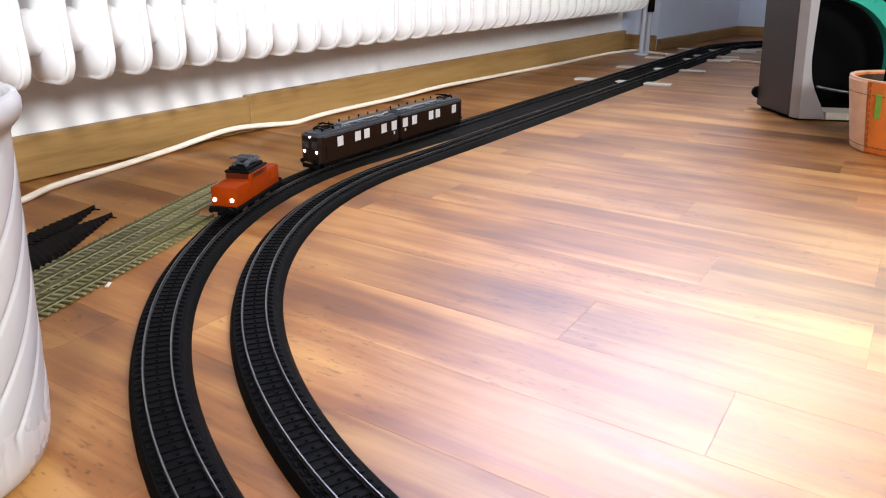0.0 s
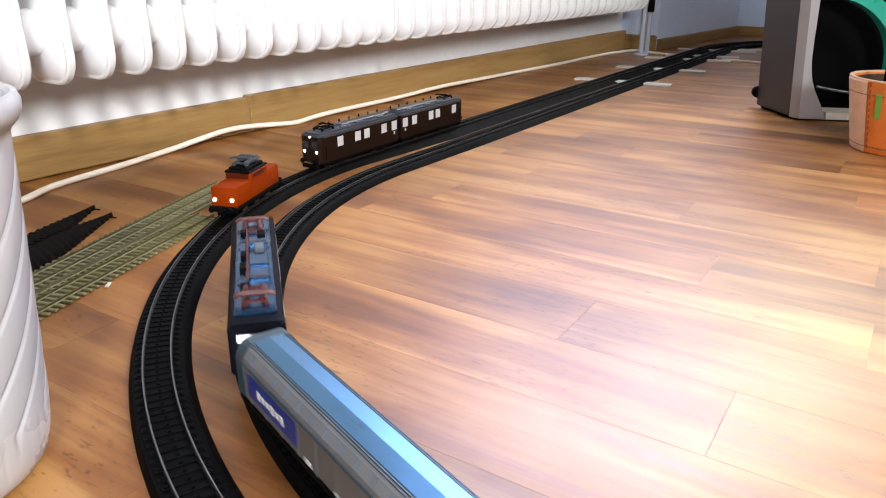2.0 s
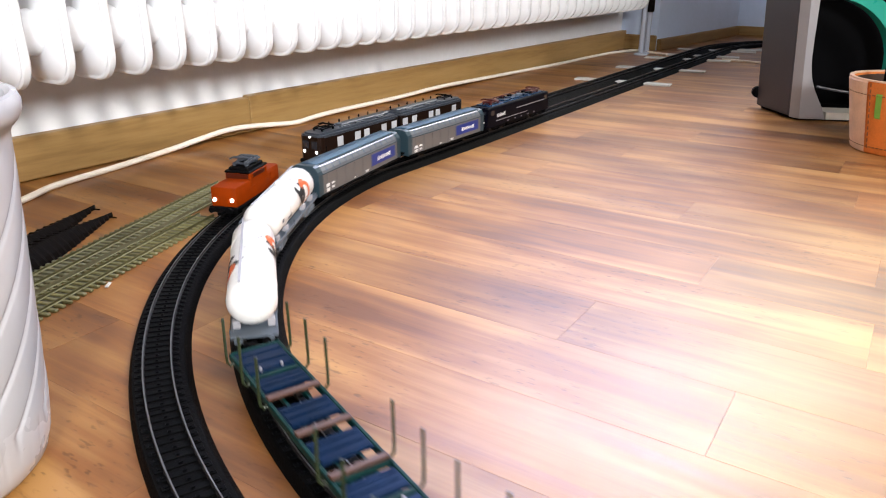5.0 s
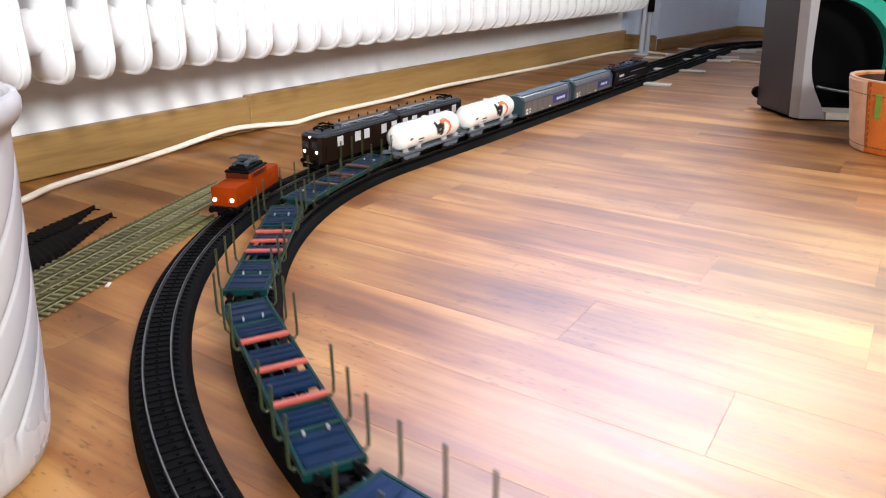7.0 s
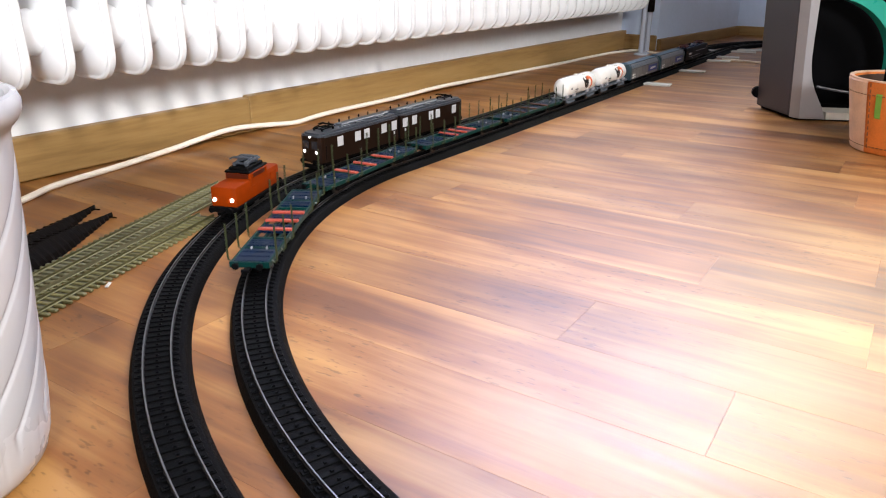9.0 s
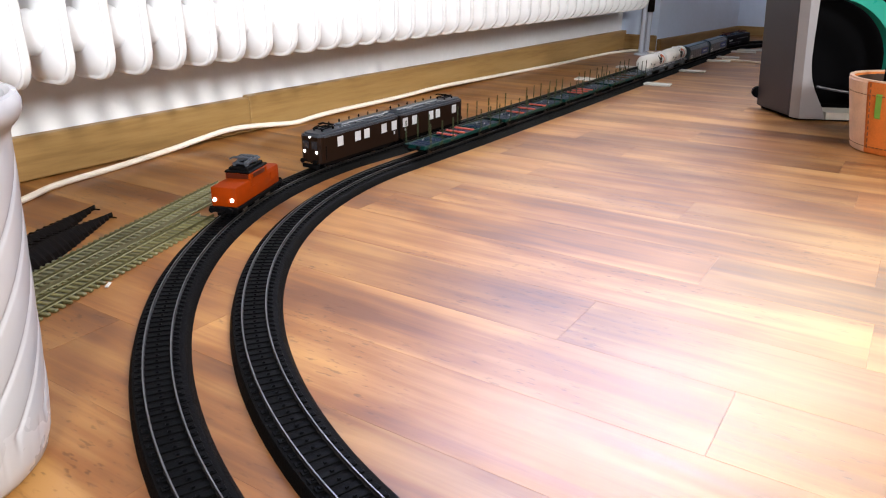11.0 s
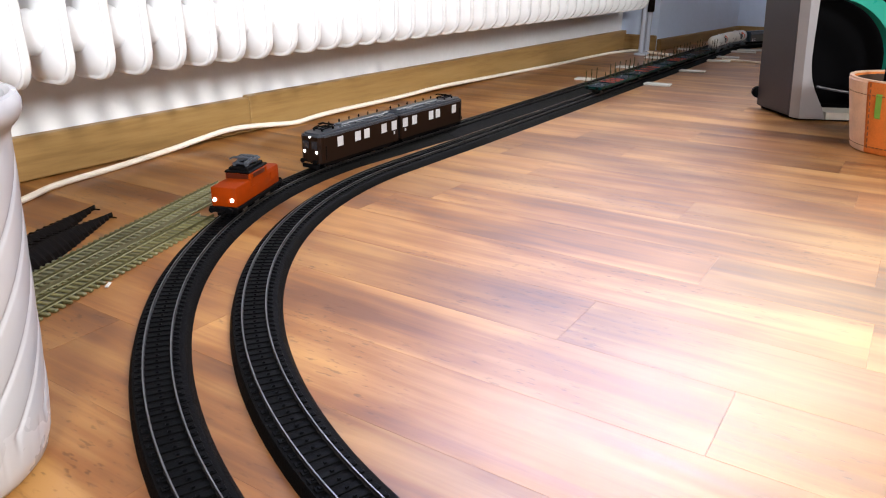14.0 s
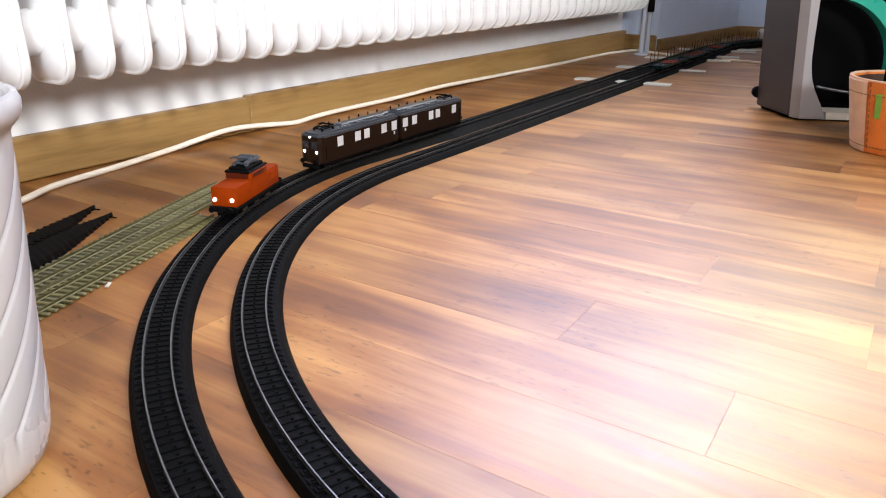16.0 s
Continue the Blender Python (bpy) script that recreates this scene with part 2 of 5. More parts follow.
def tube(bm, pts, r, n=8):
    """A tube through points, closed at its ends."""
    pts = [Vector(p) for p in pts]
    rings = []
    for i, p in enumerate(pts):
        d = (pts[min(i + 1, len(pts) - 1)] - pts[max(i - 1, 0)]).normalized()
        q = d.to_track_quat("Z", "Y").to_matrix()
        up = Vector((0, 0, 1)) if abs(d.z) < 0.95 else Vector((1, 0, 0))
        u = d.cross(up).normalized()
        v = d.cross(u).normalized()
        rings.append([bm.verts.new(p + r * (math.cos(k * math.tau / n) * u + math.sin(k * math.tau / n) * v)) for k in range(n)])
    for a, b in zip(rings, rings[1:]):
        for k in range(n):
            bm.faces.new((a[k], a[(k + 1) % n], b[(k + 1) % n], b[k]))
    bm.faces.new(rings[0][::-1])
    bm.faces.new(rings[-1])
    bmesh.ops.recalc_face_normals(bm, faces=bm.faces[:])
    return bm


def sweep(bm, profile, stations, closed=True):
    """A profile of (offset to the left, height) carried along stations of (point, left)."""
    rings = [[bm.verts.new(p + o * l + Vector((0, 0, z))) for o, z in profile] for p, l in stations]
    n = len(profile)
    for a, b in zip(rings, rings[1:]):
        for k in range(n if closed else n - 1):
            bm.faces.new((a[k], a[(k + 1) % n], b[(k + 1) % n], b[k]))
    if closed:
        bm.faces.new(rings[0][::-1])
        bm.faces.new(rings[-1])
    bmesh.ops.recalc_face_normals(bm, faces=bm.faces[:])
    return bm


def prism(bm, outline, x0, x1):
    """An outline of (y, z) drawn out from x0 to x1."""
    a = [bm.verts.new((x0, y, z)) for y, z in outline]
    b = [bm.verts.new((x1, y, z)) for y, z in outline]
    n = len(outline)
    for k in range(n):
        bm.faces.new((a[k], a[(k + 1) % n], b[(k + 1) % n], b[k]))
    bm.faces.new(a[::-1])
    bm.faces.new(b)
    bmesh.ops.recalc_face_normals(bm, faces=bm.faces[:])
    return bm


def slab(bm, outline, z0, z1):
    """An outline of (x, y) raised from z0 to z1."""
    a = [bm.verts.new((x, y, z0)) for x, y in outline]
    b = [bm.verts.new((x, y, z1)) for x, y in outline]
    n = len(outline)
    for k in range(n):
        bm.faces.new((a[k], a[(k + 1) % n], b[(k + 1) % n], b[k]))
    bm.faces.new(a[::-1])
    bm.faces.new(b)
    bmesh.ops.recalc_face_normals(bm, faces=bm.faces[:])
    return bm


def lathe(bm, profile, n=48, shape=None, caps=True):
    """A profile of (radius, height) turned about z; shape(angle, height) adds to the radius."""
    rings = []
    for r, z in profile:
        ring = []
        for k in range(n):
            a = k * math.tau / n
            rr = r + (shape(a, z) if shape else 0)
            ring.append(bm.verts.new((rr * math.cos(a), rr * math.sin(a), z)))
        rings.append(ring)
    for a, b in zip(rings, rings[1:]):
        for k in range(n):
            bm.faces.new((a[k], a[(k + 1) % n], b[(k + 1) % n], b[k]))
    if caps:
        bm.faces.new(rings[0][::-1])
        bm.faces.new(rings[-1])
    bmesh.ops.recalc_face_normals(bm, faces=bm.faces[:])
    return bm


def B():
    return bmesh.new()


def thing(name, m, label, category, group=""):
    ob = tagged(new(name), label, category, group)
    ob.empty_display_size = 0.02
    ob.matrix_basis = m
    return ob


# ---- room ----
def wall_strip(name, a, b, z0, z1, mat, thick=0.12):
    """A wall from a to b (x, y); its thickness lies to the left of the way from a to b."""
    a, b = Vector((*a, 0)), Vector((*b, 0))
    d = (b - a).normalized()
    l = Vector((-d.y, d.x, 0))
    q = [a, b, b + thick * l, a + thick * l]
    return tagged(part(name, slab(B(), [(p.x, p.y) for p in q], z0, z1), mat), kind="structure")


def skirting(name, a, b, high, mat, thick=0.014, lift=0.0, label=""):
    """A board before a wall; a and b lie on the wall's face, the wall to their left."""
    a, b = Vector((*a, 0)), Vector((*b, 0))
    d = (b - a).normalized()
    bm = B()
    box(bm, (b - a).length / 2, -thick / 2, high / 2 + lift, (b - a).length, thick, high, 0.003, seg=2)
    ob = part(name, bm, mat)
    ob.matrix_basis = Matrix.Translation(a) @ Matrix.Rotation(math.atan2(d.y, d.x), 4, "Z")
    return tagged(ob, label, kind="structure")


NW, NE, PIER, CORNER = (-1.6, 0.947), (2.30, 0.8550), (2.30, 0.738), (3.02, 0.664)
HIGH = 2.5


def north_y(x):
    return NW[1] + (NE[1] - NW[1]) * (x - NW[0]) / (NE[0] - NW[0])


WL, WR = (1.12, north_y(1.12)), (2.26, north_y(2.26))
SILL, LINTEL = 0.85, 1.90
wall_strip("wall_north", NW, NE, 0, SILL, PLASTER)
wall_strip("wall_north_head", NW, NE, LINTEL, HIGH, PLASTER)
wall_strip("wall_north_left", NW, WL, SILL, LINTEL, PLASTER)
wall_strip("wall_north_right", WR, NE, SILL, LINTEL, PLASTER)


def ne(u):
    return (PIER[0] + (CORNER[0] - PIER[0]) * u, PIER[1] + (CORNER[1] - PIER[1]) * u)


wall_strip("wall_pier", NE, PIER, 0, HIGH, BLUE_WALL)
wall_strip("wall_northeast", PIER, CORNER, 0, 1.33, BLUE_WALL)
wall_strip("wall_northeast_head", PIER, CORNER, 2.27, HIGH, BLUE_WALL)
wall_strip("wall_northeast_left", PIER, ne(0.06), 1.33, 2.27, BLUE_WALL)
wall_strip("wall_northeast_right", ne(0.94), CORNER, 1.33, 2.27, BLUE_WALL)
for nm, a, b, z0, z1 in (("wall_east", CORNER, (3.02, 0.53), 0, HIGH), ("wall_east_sill", (3.02, 0.53), (3.02, -0.36), 0, 1.33),
                         ("wall_east_head", (3.02, 0.53), (3.02, -0.36), 2.27, HIGH), ("wall_east_end", (3.02, -0.36), (3.02, -2.08), 0, HIGH),
                         ("wall_south", (3.02, -2.08), (0.14, -2.08), 0, HIGH), ("wall_south_end", (-0.42, -2.08), (-1.6, -2.08), 0, HIGH),
                         ("wall_south_sill", (0.14, -2.08), (-0.42, -2.08), 0, 1.74), ("wall_south_head", (0.14, -2.08), (-0.42, -2.08), 2.30, HIGH),
                         # the west opening is made up for the fill lamp
                         ("wall_west", (-1.6, -2.08), (-1.6, -1.86), 0, HIGH), ("wall_west_end", (-1.6, -1.24), NW, 0, HIGH),
                         ("wall_west_sill", (-1.6, -1.86), (-1.6, -1.24), 0, 0.74), ("wall_west_head", (-1.6, -1.86), (-1.6, -1.24), 1.36, HIGH)):
    wall_strip(nm, a, b, z0, z1, BLUE_WALL if "east" in nm else DIM_WALL)
tagged(part("ceiling", box(B(), 0.7, -0.6, HIGH + 0.05, 4.9, 3.4, 0.1), CEILING), kind="structure")

JOINT = 0.765
skirting("baseboard", NW, (JOINT, north_y(JOINT)), 0.0525, PINE, 0.0183, 0.001, "wide pine board leaning along the wall")
skirting("baseboard", (JOINT + 0.0003, north_y(JOINT)), NE, 0.056, PINE, 0.018, 0.0, "wide pine baseboard under the radiator")
skirting("baseboard", NE, PIER, 0.045, PINE, 0.014)
skirting("baseboard", PIER, CORNER, 0.034, PINE, 0.014)
skirting("baseboard", CORNER, (3.02, -2.08), 0.034, PINE, 0.014)

# floor: laminate strips laid across the room, one object each where the camera passes nearest
WIDE = 0.075
tagged(part("floor", box(B(), 0.7, -0.6, -0.0212, 4.9, 3.4, 0.04), SEAM), kind="structure")
floor_ob = bpy.data.objects["floor"]
TURN = Matrix.Rotation(radians(0.77), 4, "Z")


def strip_mesh(length):
    bm = B()
    box(bm, 0, 0, -0.003, WIDE - 0.0002, length - 0.0002, 0.006)
    me = bpy.data.meshes.new("plank")
    bm.to_mesh(me)
    bm.free()
    me.materials.append(FLOOR)
    return me


def lay_floor():
    rng = random.Random(11)
    joints = {1: 0.055, 2: 0.176, 3: -0.01, 4: 0.118, 5: -0.005, 6: 0.18, 7: -0.05, 8: 0.03, 10: 0.06, 0: -0.04, -1: 0.459}
    meshes = {}
    rest = B()
    for i in range(-26, 38):
        x = 0.2684 + WIDE * (i + 0.5)
        y = joints.get(i, rng.uniform(-0.2, 0.3))
        spans = []
        lo = y
        while lo > -2.1:
            n = rng.choice((0.36, 0.44, 0.52))
            spans.append((lo - n, n))
            lo -= n
        hi = y
        while hi < 0.92:
            n = rng.choice((0.36, 0.44, 0.52))
            spans.append((hi, n))
            hi += n
        for a, n in spans:
            b = min(a + n, 0.86 + (0.12 if x < 2.3 else -0.1))
            a = max(a, -2.1)
            if b - a < 0.03:
                continue
            n = round(b - a, 4)
            if -5 < i < 37 and a > -0.75:
                if n not in meshes:
                    meshes[n] = strip_mesh(n)
                o = new("plank", meshes[n])
                o.parent = floor_ob
                o.matrix_basis = TURN @ Matrix.Translation((x, a + n / 2, 0))
            else:
                p = TURN @ Vector((x, a + n / 2, -0.003))
                box(rest, p.x, p.y, p.z, WIDE - 0.0006, n - 0.0007, 0.006)
    tagged(part("planks", rest, FLOOR, floor_ob), kind="stuff")


# ---- radiator ----
def radiator():
    root = thing("radiator", pose(0, 0, 0, 0, 0, -0.35), "white enamelled column radiator hanging above the floor", "radiator")
    pitch, x, z0, top, front, deep = 0.0453, 0.363 - 0.0453 * 9, 0.127, 0.66, 0.732, 0.095
    def ring(bm, x, inset):
        """The rounded outline of a section, drawn in by inset, at x."""
        out = []
        for cy, cz, a0 in ((front + 0.030, z0 + 0.030, 180), (front + deep - 0.030, z0 + 0.030, 270), (front + deep - 0.030, top - 0.03, 0), (front + 0.030, top - 0.03, 90)):
            for k in range(9):
                a = radians(a0 + 11.25 * k)
                out.append(bm.verts.new((x, cy + (0.030 - inset) * math.cos(a), cz + (0.030 - inset) * math.sin(a))))
        return out

    # a thin rolled rim round a body that swells towards the middle
    bm = B()
    rings = [ring(bm, sx * x0, d) for sx, x0, d in ((-1, 0.0118, 0.024), (-1, 0.0102, 0.016), (-1, 0.0070, 0.0085), (-1, 0.0044, 0.0050), (-1, 0.0046, 0.0022), (-1, 0.0030, 0.0004),
                                                    (1, 0.0030, 0.0004), (1, 0.0046, 0.0022), (1, 0.0044, 0.0050), (1, 0.0070, 0.0085), (1, 0.0102, 0.016), (1, 0.0118, 0.024))]
    for p, q in zip(rings, rings[1:]):
        for k in range(len(p)):
            bm.faces.new((p[k], p[(k + 1) % len(p)], q[(k + 1) % len(p)], q[k]))
    bm.faces.new(rings[0][::-1])
    bm.faces.new(rings[-1])
    bmesh.ops.recalc_face_normals(bm, faces=bm.faces[:])
    first = part("section", bm, ENAMEL, root, smooth=True, m=Matrix.Translation((x, 0, 0)))
    hub = B()
    prof = [(0.0, -pitch / 2), (0.0255, -pitch / 2), (0.0240, -0.014), (0.0230, -0.005), (0.0230, 0.005), (0.0240, 0.014), (0.0255, pitch / 2), (0.0, pitch / 2)]
    lathe(hub, [(max(r, 0.0005), z) for r, z in prof], 24)
    lower = part("hub", hub, ENAMEL, root, smooth=True, m=pose(x + pitch / 2, front + deep / 2, z0 + 0.053, 0, 90, 0))
    k = 1
    while x + pitch * k < 2.13:
        again(first, root, Matrix.Translation((x + pitch * k, 0, 0)))
        k += 1
    for j in range(1, k - 1):
        again(lower, root, pose(x + pitch * (j + 0.5), front + deep / 2, z0 + 0.053, 0, 90, 0))
    for j in range(0, k - 1):
        again(lower, root, pose(x + pitch * (j + 0.5), front + deep / 2, top - 0.046, 0, 90, 0))
    for bx in (0.5, 1.8):
        part("bracket", box(B(), bx, 0.86, 0.5, 0.02, 0.09, 0.03, 0.003), ENAMEL, root)
    end = x + pitch * (k - 1)
    return end, front + deep / 2


def pipes():
    for x, y, nm, r in ((2.153, 0.735, "heating_pipe", 0.0075), (2.207, 0.737, "heating_pipe", 0.0078)):
        root = thing(nm, pose(x, y, 0), "grey-white painted heating pipe rising from the floor", "pipe", "heating pipes")
        bm = B()
        rod(bm, (0, 0, 0), (0, 0, 0.46), r, 16)
        part("pipe", bm, PIPE_PAINT, root, smooth=True)
        part("collar", lathe(B(), [(r + 0.001, 0), (r + 0.012, 0), (r + 0.011, 0.004), (r + 0.001, 0.007)], 20), PIPE_PAINT, root, smooth=True)
        if x > 2.2:
            bm = B()
            rod(bm, (0, 0, 0.119), (0, 0, 0.175), r + 0.004, 12)
            rod(bm, (-0.075, 0.035, 0.15), (0.0, 0.0, 0.15), 0.009, 12)
            part("valve", bm, DARK_BROWN, root, "dark valve body", smooth=True)


# ---- track ----
BED = [(-0.0207, 0.0), (-0.0172, 0.0060), (-0.0155, 0.0070), (0.0150, 0.0070), (0.0160, 0.0060), (0.0180, 0.0), (0.0165, 0.0), (0.0140, 0.0050), (-0.0145, 0.0050), (-0.0190, 0.0)]
RAILPROF = [(-0.0009, 0.0076), (-0.0003, 0.0081), (-0.0004, 0.0098), (-0.0005, RAIL - 0.0002), (0.0005, RAIL - 0.0002), (0.0004, 0.0098), (0.0003, 0.0081), (0.0009, 0.0076)]
HEAD = [(-0.00045, RAIL - 0.0003), (-0.00036, RAIL), (0.00036, RAIL), (0.00045, RAIL - 0.0003)]
Z = Vector((0, 0, 1))


def stations(length, r, n):
    out = []
    for k in range(n + 1):
        s = length * k / n
        if r:
            a = s / r
            out.append((Vector((r * math.sin(a), -r + r * math.cos(a), 0)), Vector((math.sin(a), math.cos(a), 0))))
        else:
            out.append((Vector((s, 0, 0)), Vector((0, 1, 0))))
    return out


def wider(a, b):
    """The road bed with its foot drawn out to the side offsets a (right) and b (left)."""
    return [(a if o == -0.0207 else b if o == 0.0180 else o, z) for o, z in BED]


BED_INNER = wider(-0.0238, 0.0325)
BED_OUTER = wider(-0.0325, 0.0180)


def loft(a, b, st):
    """A straight road bed that widens from profile a to profile b."""
    bm = B()
    ends = [[bm.verts.new(p + l * o + Z * z) for o, z in prof] for prof, (p, l) in ((a, st[0]), (b, st[-1]))]
    n = len(a)
    for k in range(n):
        bm.faces.new((ends[0][k], ends[0][(k + 1) % n], ends[1][(k + 1) % n], ends[1][k]))
    for ring in ends:
        bm.faces.new(ring)
    bmesh.ops.recalc_face_normals(bm, faces=bm.faces[:])
    return bm


def track_section(length, r, label, group, bed=BED, start=None):
    root = thing("track_section", Matrix(), label, "model railway track", group)
    st = stations(length - 0.0004, r, 20 if r else 1)
    part("roadbed", sweep(B(), bed, st) if start is None else loft(start, bed, st), BALLAST, root, smooth=True)
    for side in (1, -1):
        rail = part("rail", sweep(B(), [(o + side * 0.0086, z) for o, z in RAILPROF], st), RAIL_SIDE, root, "browned steel rail", smooth=True)
        part("rail_head", sweep(B(), [(o + side * 0.0086, z) for o, z in HEAD], st), STEEL, rail, "rail head worn bright", smooth=True)
    n = round(length / 0.0075)
    fine = stations(length, r, n * 2)
    bm = box(B(), 0, 0, 0.0072, 0.0042, 0.0270, 0.0012, 0.0003)
    stud = B()
    first = None
    for k in range(n):
        p, l = fine[2 * k + 1]
        m = Matrix.Translation(p) @ Matrix.Rotation(math.atan2(-l.x, l.y), 4, "Z")
        if first is None:
            first = part("sleeper", bm, SLEEPER, root, m=m)
        else:
            again(first, root, m)
        box(stud, 0, 0, 0.0082, 0.0012, 0.0017, 0.0012, m=m)
        for side in (1, -1):
            box(stud, 0, side * 0.0108, 0.0080, 0.0022, 0.0018, 0.0008, m=m)
    part("contact_stud", stud, SLEEPER, root)
    return root


def lay_track(x0, y0, r, group, bed):
    curve = track_section(math.pi * r / 6, r, "curved black plastic track section with steel rails on the floor", group)
    straight = track_section(RUN / 8, 0, "straight black plastic track section with steel rails on the floor", group, bed)
    spots = []
    for k in range(6):
        for cx, base in ((x0 + RUN, 0), (x0, 180)):
            spots.append(Matrix.Translation((cx, y0 - r, 0)) @ Matrix.Rotation(radians(base - 30 * k), 4, "Z") @ Matrix.Translation((0, r, 0)))
    curve.matrix_basis = spots[0]
    for m in spots[1:]:
        copy_thing(curve, m)
    spots = [pose(x0 + RUN / 8 * k, y0, 0) for k in range(8)] + [pose(x0 + RUN - RUN / 8 * k, y0 - 2 * r, 0, 0, 0, 180) for k in range(8)]
    first = track_section(RUN / 8, 0, "straight black plastic track section with steel rails on the floor", group, bed, BED)
    first.matrix_basis = spots[0]
    straight.matrix_basis = spots[1]
    for m in spots[2:]:
        copy_thing(straight, m)

# ---- vehicles ----
BLACK_PAINT = material("black_loco_paint", (0.003, 0.003, 0.006), 0.4, vary=0.2, scale=90, spec=0.04)
# grey roof; the blue that the sky mirrors in it is mixed into the colour
LOCO_ROOF = material("blue_grey_roof", (0.012, 0.055, 0.130), 0.24, metal=0.75, vary=0.2, scale=90)
RED_PART = material("oxide_red_plastic", (0.075, 0.009, 0.006), 0.45, vary=0.2, scale=150)
UNDER = material("black_underframe", (0.003, 0.003, 0.0034), 0.55, spec=0.04, vary=0.3, scale=160)
PALE_LINE = material("thin_pale_line", (0.34, 0.33, 0.35), 0.5, vary=0.1, scale=100)
WHITE_MARK = material("white_print", (0.72, 0.72, 0.72), 0.5, vary=0.05, scale=100)
BLUE_MARK = material("blue_print", (0.012, 0.032, 0.20), 0.4, vary=0.1, scale=100)
SILVER = material("silver_grey_side", (0.15, 0.145, 0.145), 0.34, metal=0.25, vary=0.1, scale=60)
# grey roof metal with the window's blue reflection put into its colour
SKY_TINTED_SHEET = material("grey_blue_roof_sheet", (0.062, 0.150, 0.245), 0.30, metal=0.8, vary=0.1, scale=60)
ROOF_GREY = material("grey_roof_shoulder", (0.20, 0.21, 0.23), 0.32, metal=0.5, vary=0.1, scale=60)
END_CAP = material("dark_blue_grey_end", (0.022, 0.045, 0.060), 0.42, vary=0.15, scale=80)
TANK_WHITE = material("white_tank_paint", (0.82, 0.81, 0.78), 0.3, vary=0.03, scale=40)
TANK_GREY = material("grey_tank_frame", (0.085, 0.105, 0.13), 0.5, vary=0.2, scale=90)
ORANGE_MARK = material("orange_print", (0.70, 0.12, 0.02), 0.45, vary=0.08, scale=90)
BLACK_MARK = material("black_print", (0.012, 0.012, 0.013), 0.5, vary=0.1, scale=90)
FRAME_GREEN = material("dark_green_frame", (0.0026, 0.028, 0.025), 0.4, spec=0.08, vary=0.25, scale=120)
# dark deck; its blue is reflected sky, set as base colour
DECK_SKY_TINT = material("blue_black_deck", (0.0007, 0.0115, 0.0390), 0.32, metal=0.2, spec=0.06, vary=0.3, scale=110)
STAKE_GREEN = material("olive_green_stake", (0.022, 0.032, 0.010), 0.5, vary=0.2, scale=160)
BAR_BROWN = material("brown_red_bar", (0.075, 0.030, 0.018), 0.55, vary=0.2, scale=120)
BAR_RED = material("brick_red_bar", (0.38, 0.060, 0.034), 0.5, vary=0.15, scale=120)
BROWN_PAINT = material("brown_loco_paint", (0.0125, 0.0058, 0.0034), 0.42, vary=0.2, scale=90, spec=0.12)
DARK_ROOF = material("dark_grey_roof", (0.040, 0.047, 0.060), 0.38, vary=0.2, scale=90)
PALE_PANE = material("pale_window_pane", (0.50, 0.50, 0.52), 0.25, vary=0.06, scale=90)
CAB_GLASS = material("brown_cab_glass", (0.060, 0.009, 0.003), 0.3, vary=0.1, scale=60)
ORANGE_PAINT = material("orange_red_paint", (0.235, 0.028, 0.0008), 0.5, vary=0.14, scale=90, spec=0.06)
DARK_GLASS = material("dark_cab_glass", (0.02, 0.022, 0.028), 0.12, vary=0.1, scale=60)
WHEEL_STEEL = material("dark_wheel_steel", (0.06, 0.055, 0.05), 0.4, metal=0.8, vary=0.2, scale=200)
LAMP = glow("headlight", (1.0, 0.97, 0.9), 6.0)
BOGIES = []


def wheelset(parent, x, r=0.0053, first=[]):
    bm = B()
    for y in (-0.0086, 0.0086):
        rod(bm, (0, y - 0.0013, 0), (0, y + 0.0013, 0), r, 16)
    rod(bm, (0, -0.0086, 0), (0, 0.0086, 0), 0.0012, 8)
    if first:
        bm.free()
        return again(first[0], parent, pose(x, 0, r))
    first.append(part("wheelset", bm, WHEEL_STEEL, parent, smooth=True, m=pose(x, 0, r)))


def bogie(root, at, base=0.021, mat=None):
    """A turning bogie: a part that swings on its vehicle, with its wheelsets."""
    bm = B()
    for y in (-0.0122, 0.0122):
        box(bm, 0, y, 0.0062, base + 0.013, 0.0022, 0.0042, 0.0008)
        for x in (-base / 2, base / 2):
            box(bm, x, y * 1.04, 0.0052, 0.006, 0.0026, 0.0045, 0.0006)
        for x in (-0.0035, 0.0, 0.0035):
            rod(bm, (x, y * 1.06, 0.0032), (x, y * 1.06, 0.0085), 0.0011, 8)
    box(bm, 0, 0, 0.0075, 0.008, 0.024, 0.003)
    ob = part("bogie", bm, mat or UNDER, root, m=pose(at, 0, 0))
    for x in (-base / 2, base / 2):
        wheelset(ob, x)
    BOGIES.append((root, ob, at))
    return ob


def buffers(root, half, z=0.012, mat=None):
    for x in (half, -half):
        s = 1 if x > 0 else -1
        for y in (-0.0098, 0.0098):
            bm = B()
            rod(bm, (x - s * 0.0065, y, z), (x - s * 0.001, y, z), 0.0015, 8)
            rod(bm, (x - s * 0.0012, y, z), (x, y, z), 0.0029, 12)
            part("buffer", bm, mat or UNDER, root, smooth=True)
        bm = B()
        box(bm, x - s * 0.001, 0, z - 0.003, 0.012, 0.003, 0.0016)
        box(bm, x + s * 0.004, 0, z - 0.002, 0.002, 0.007, 0.003)
        part("coupling", bm, UNDER, root)


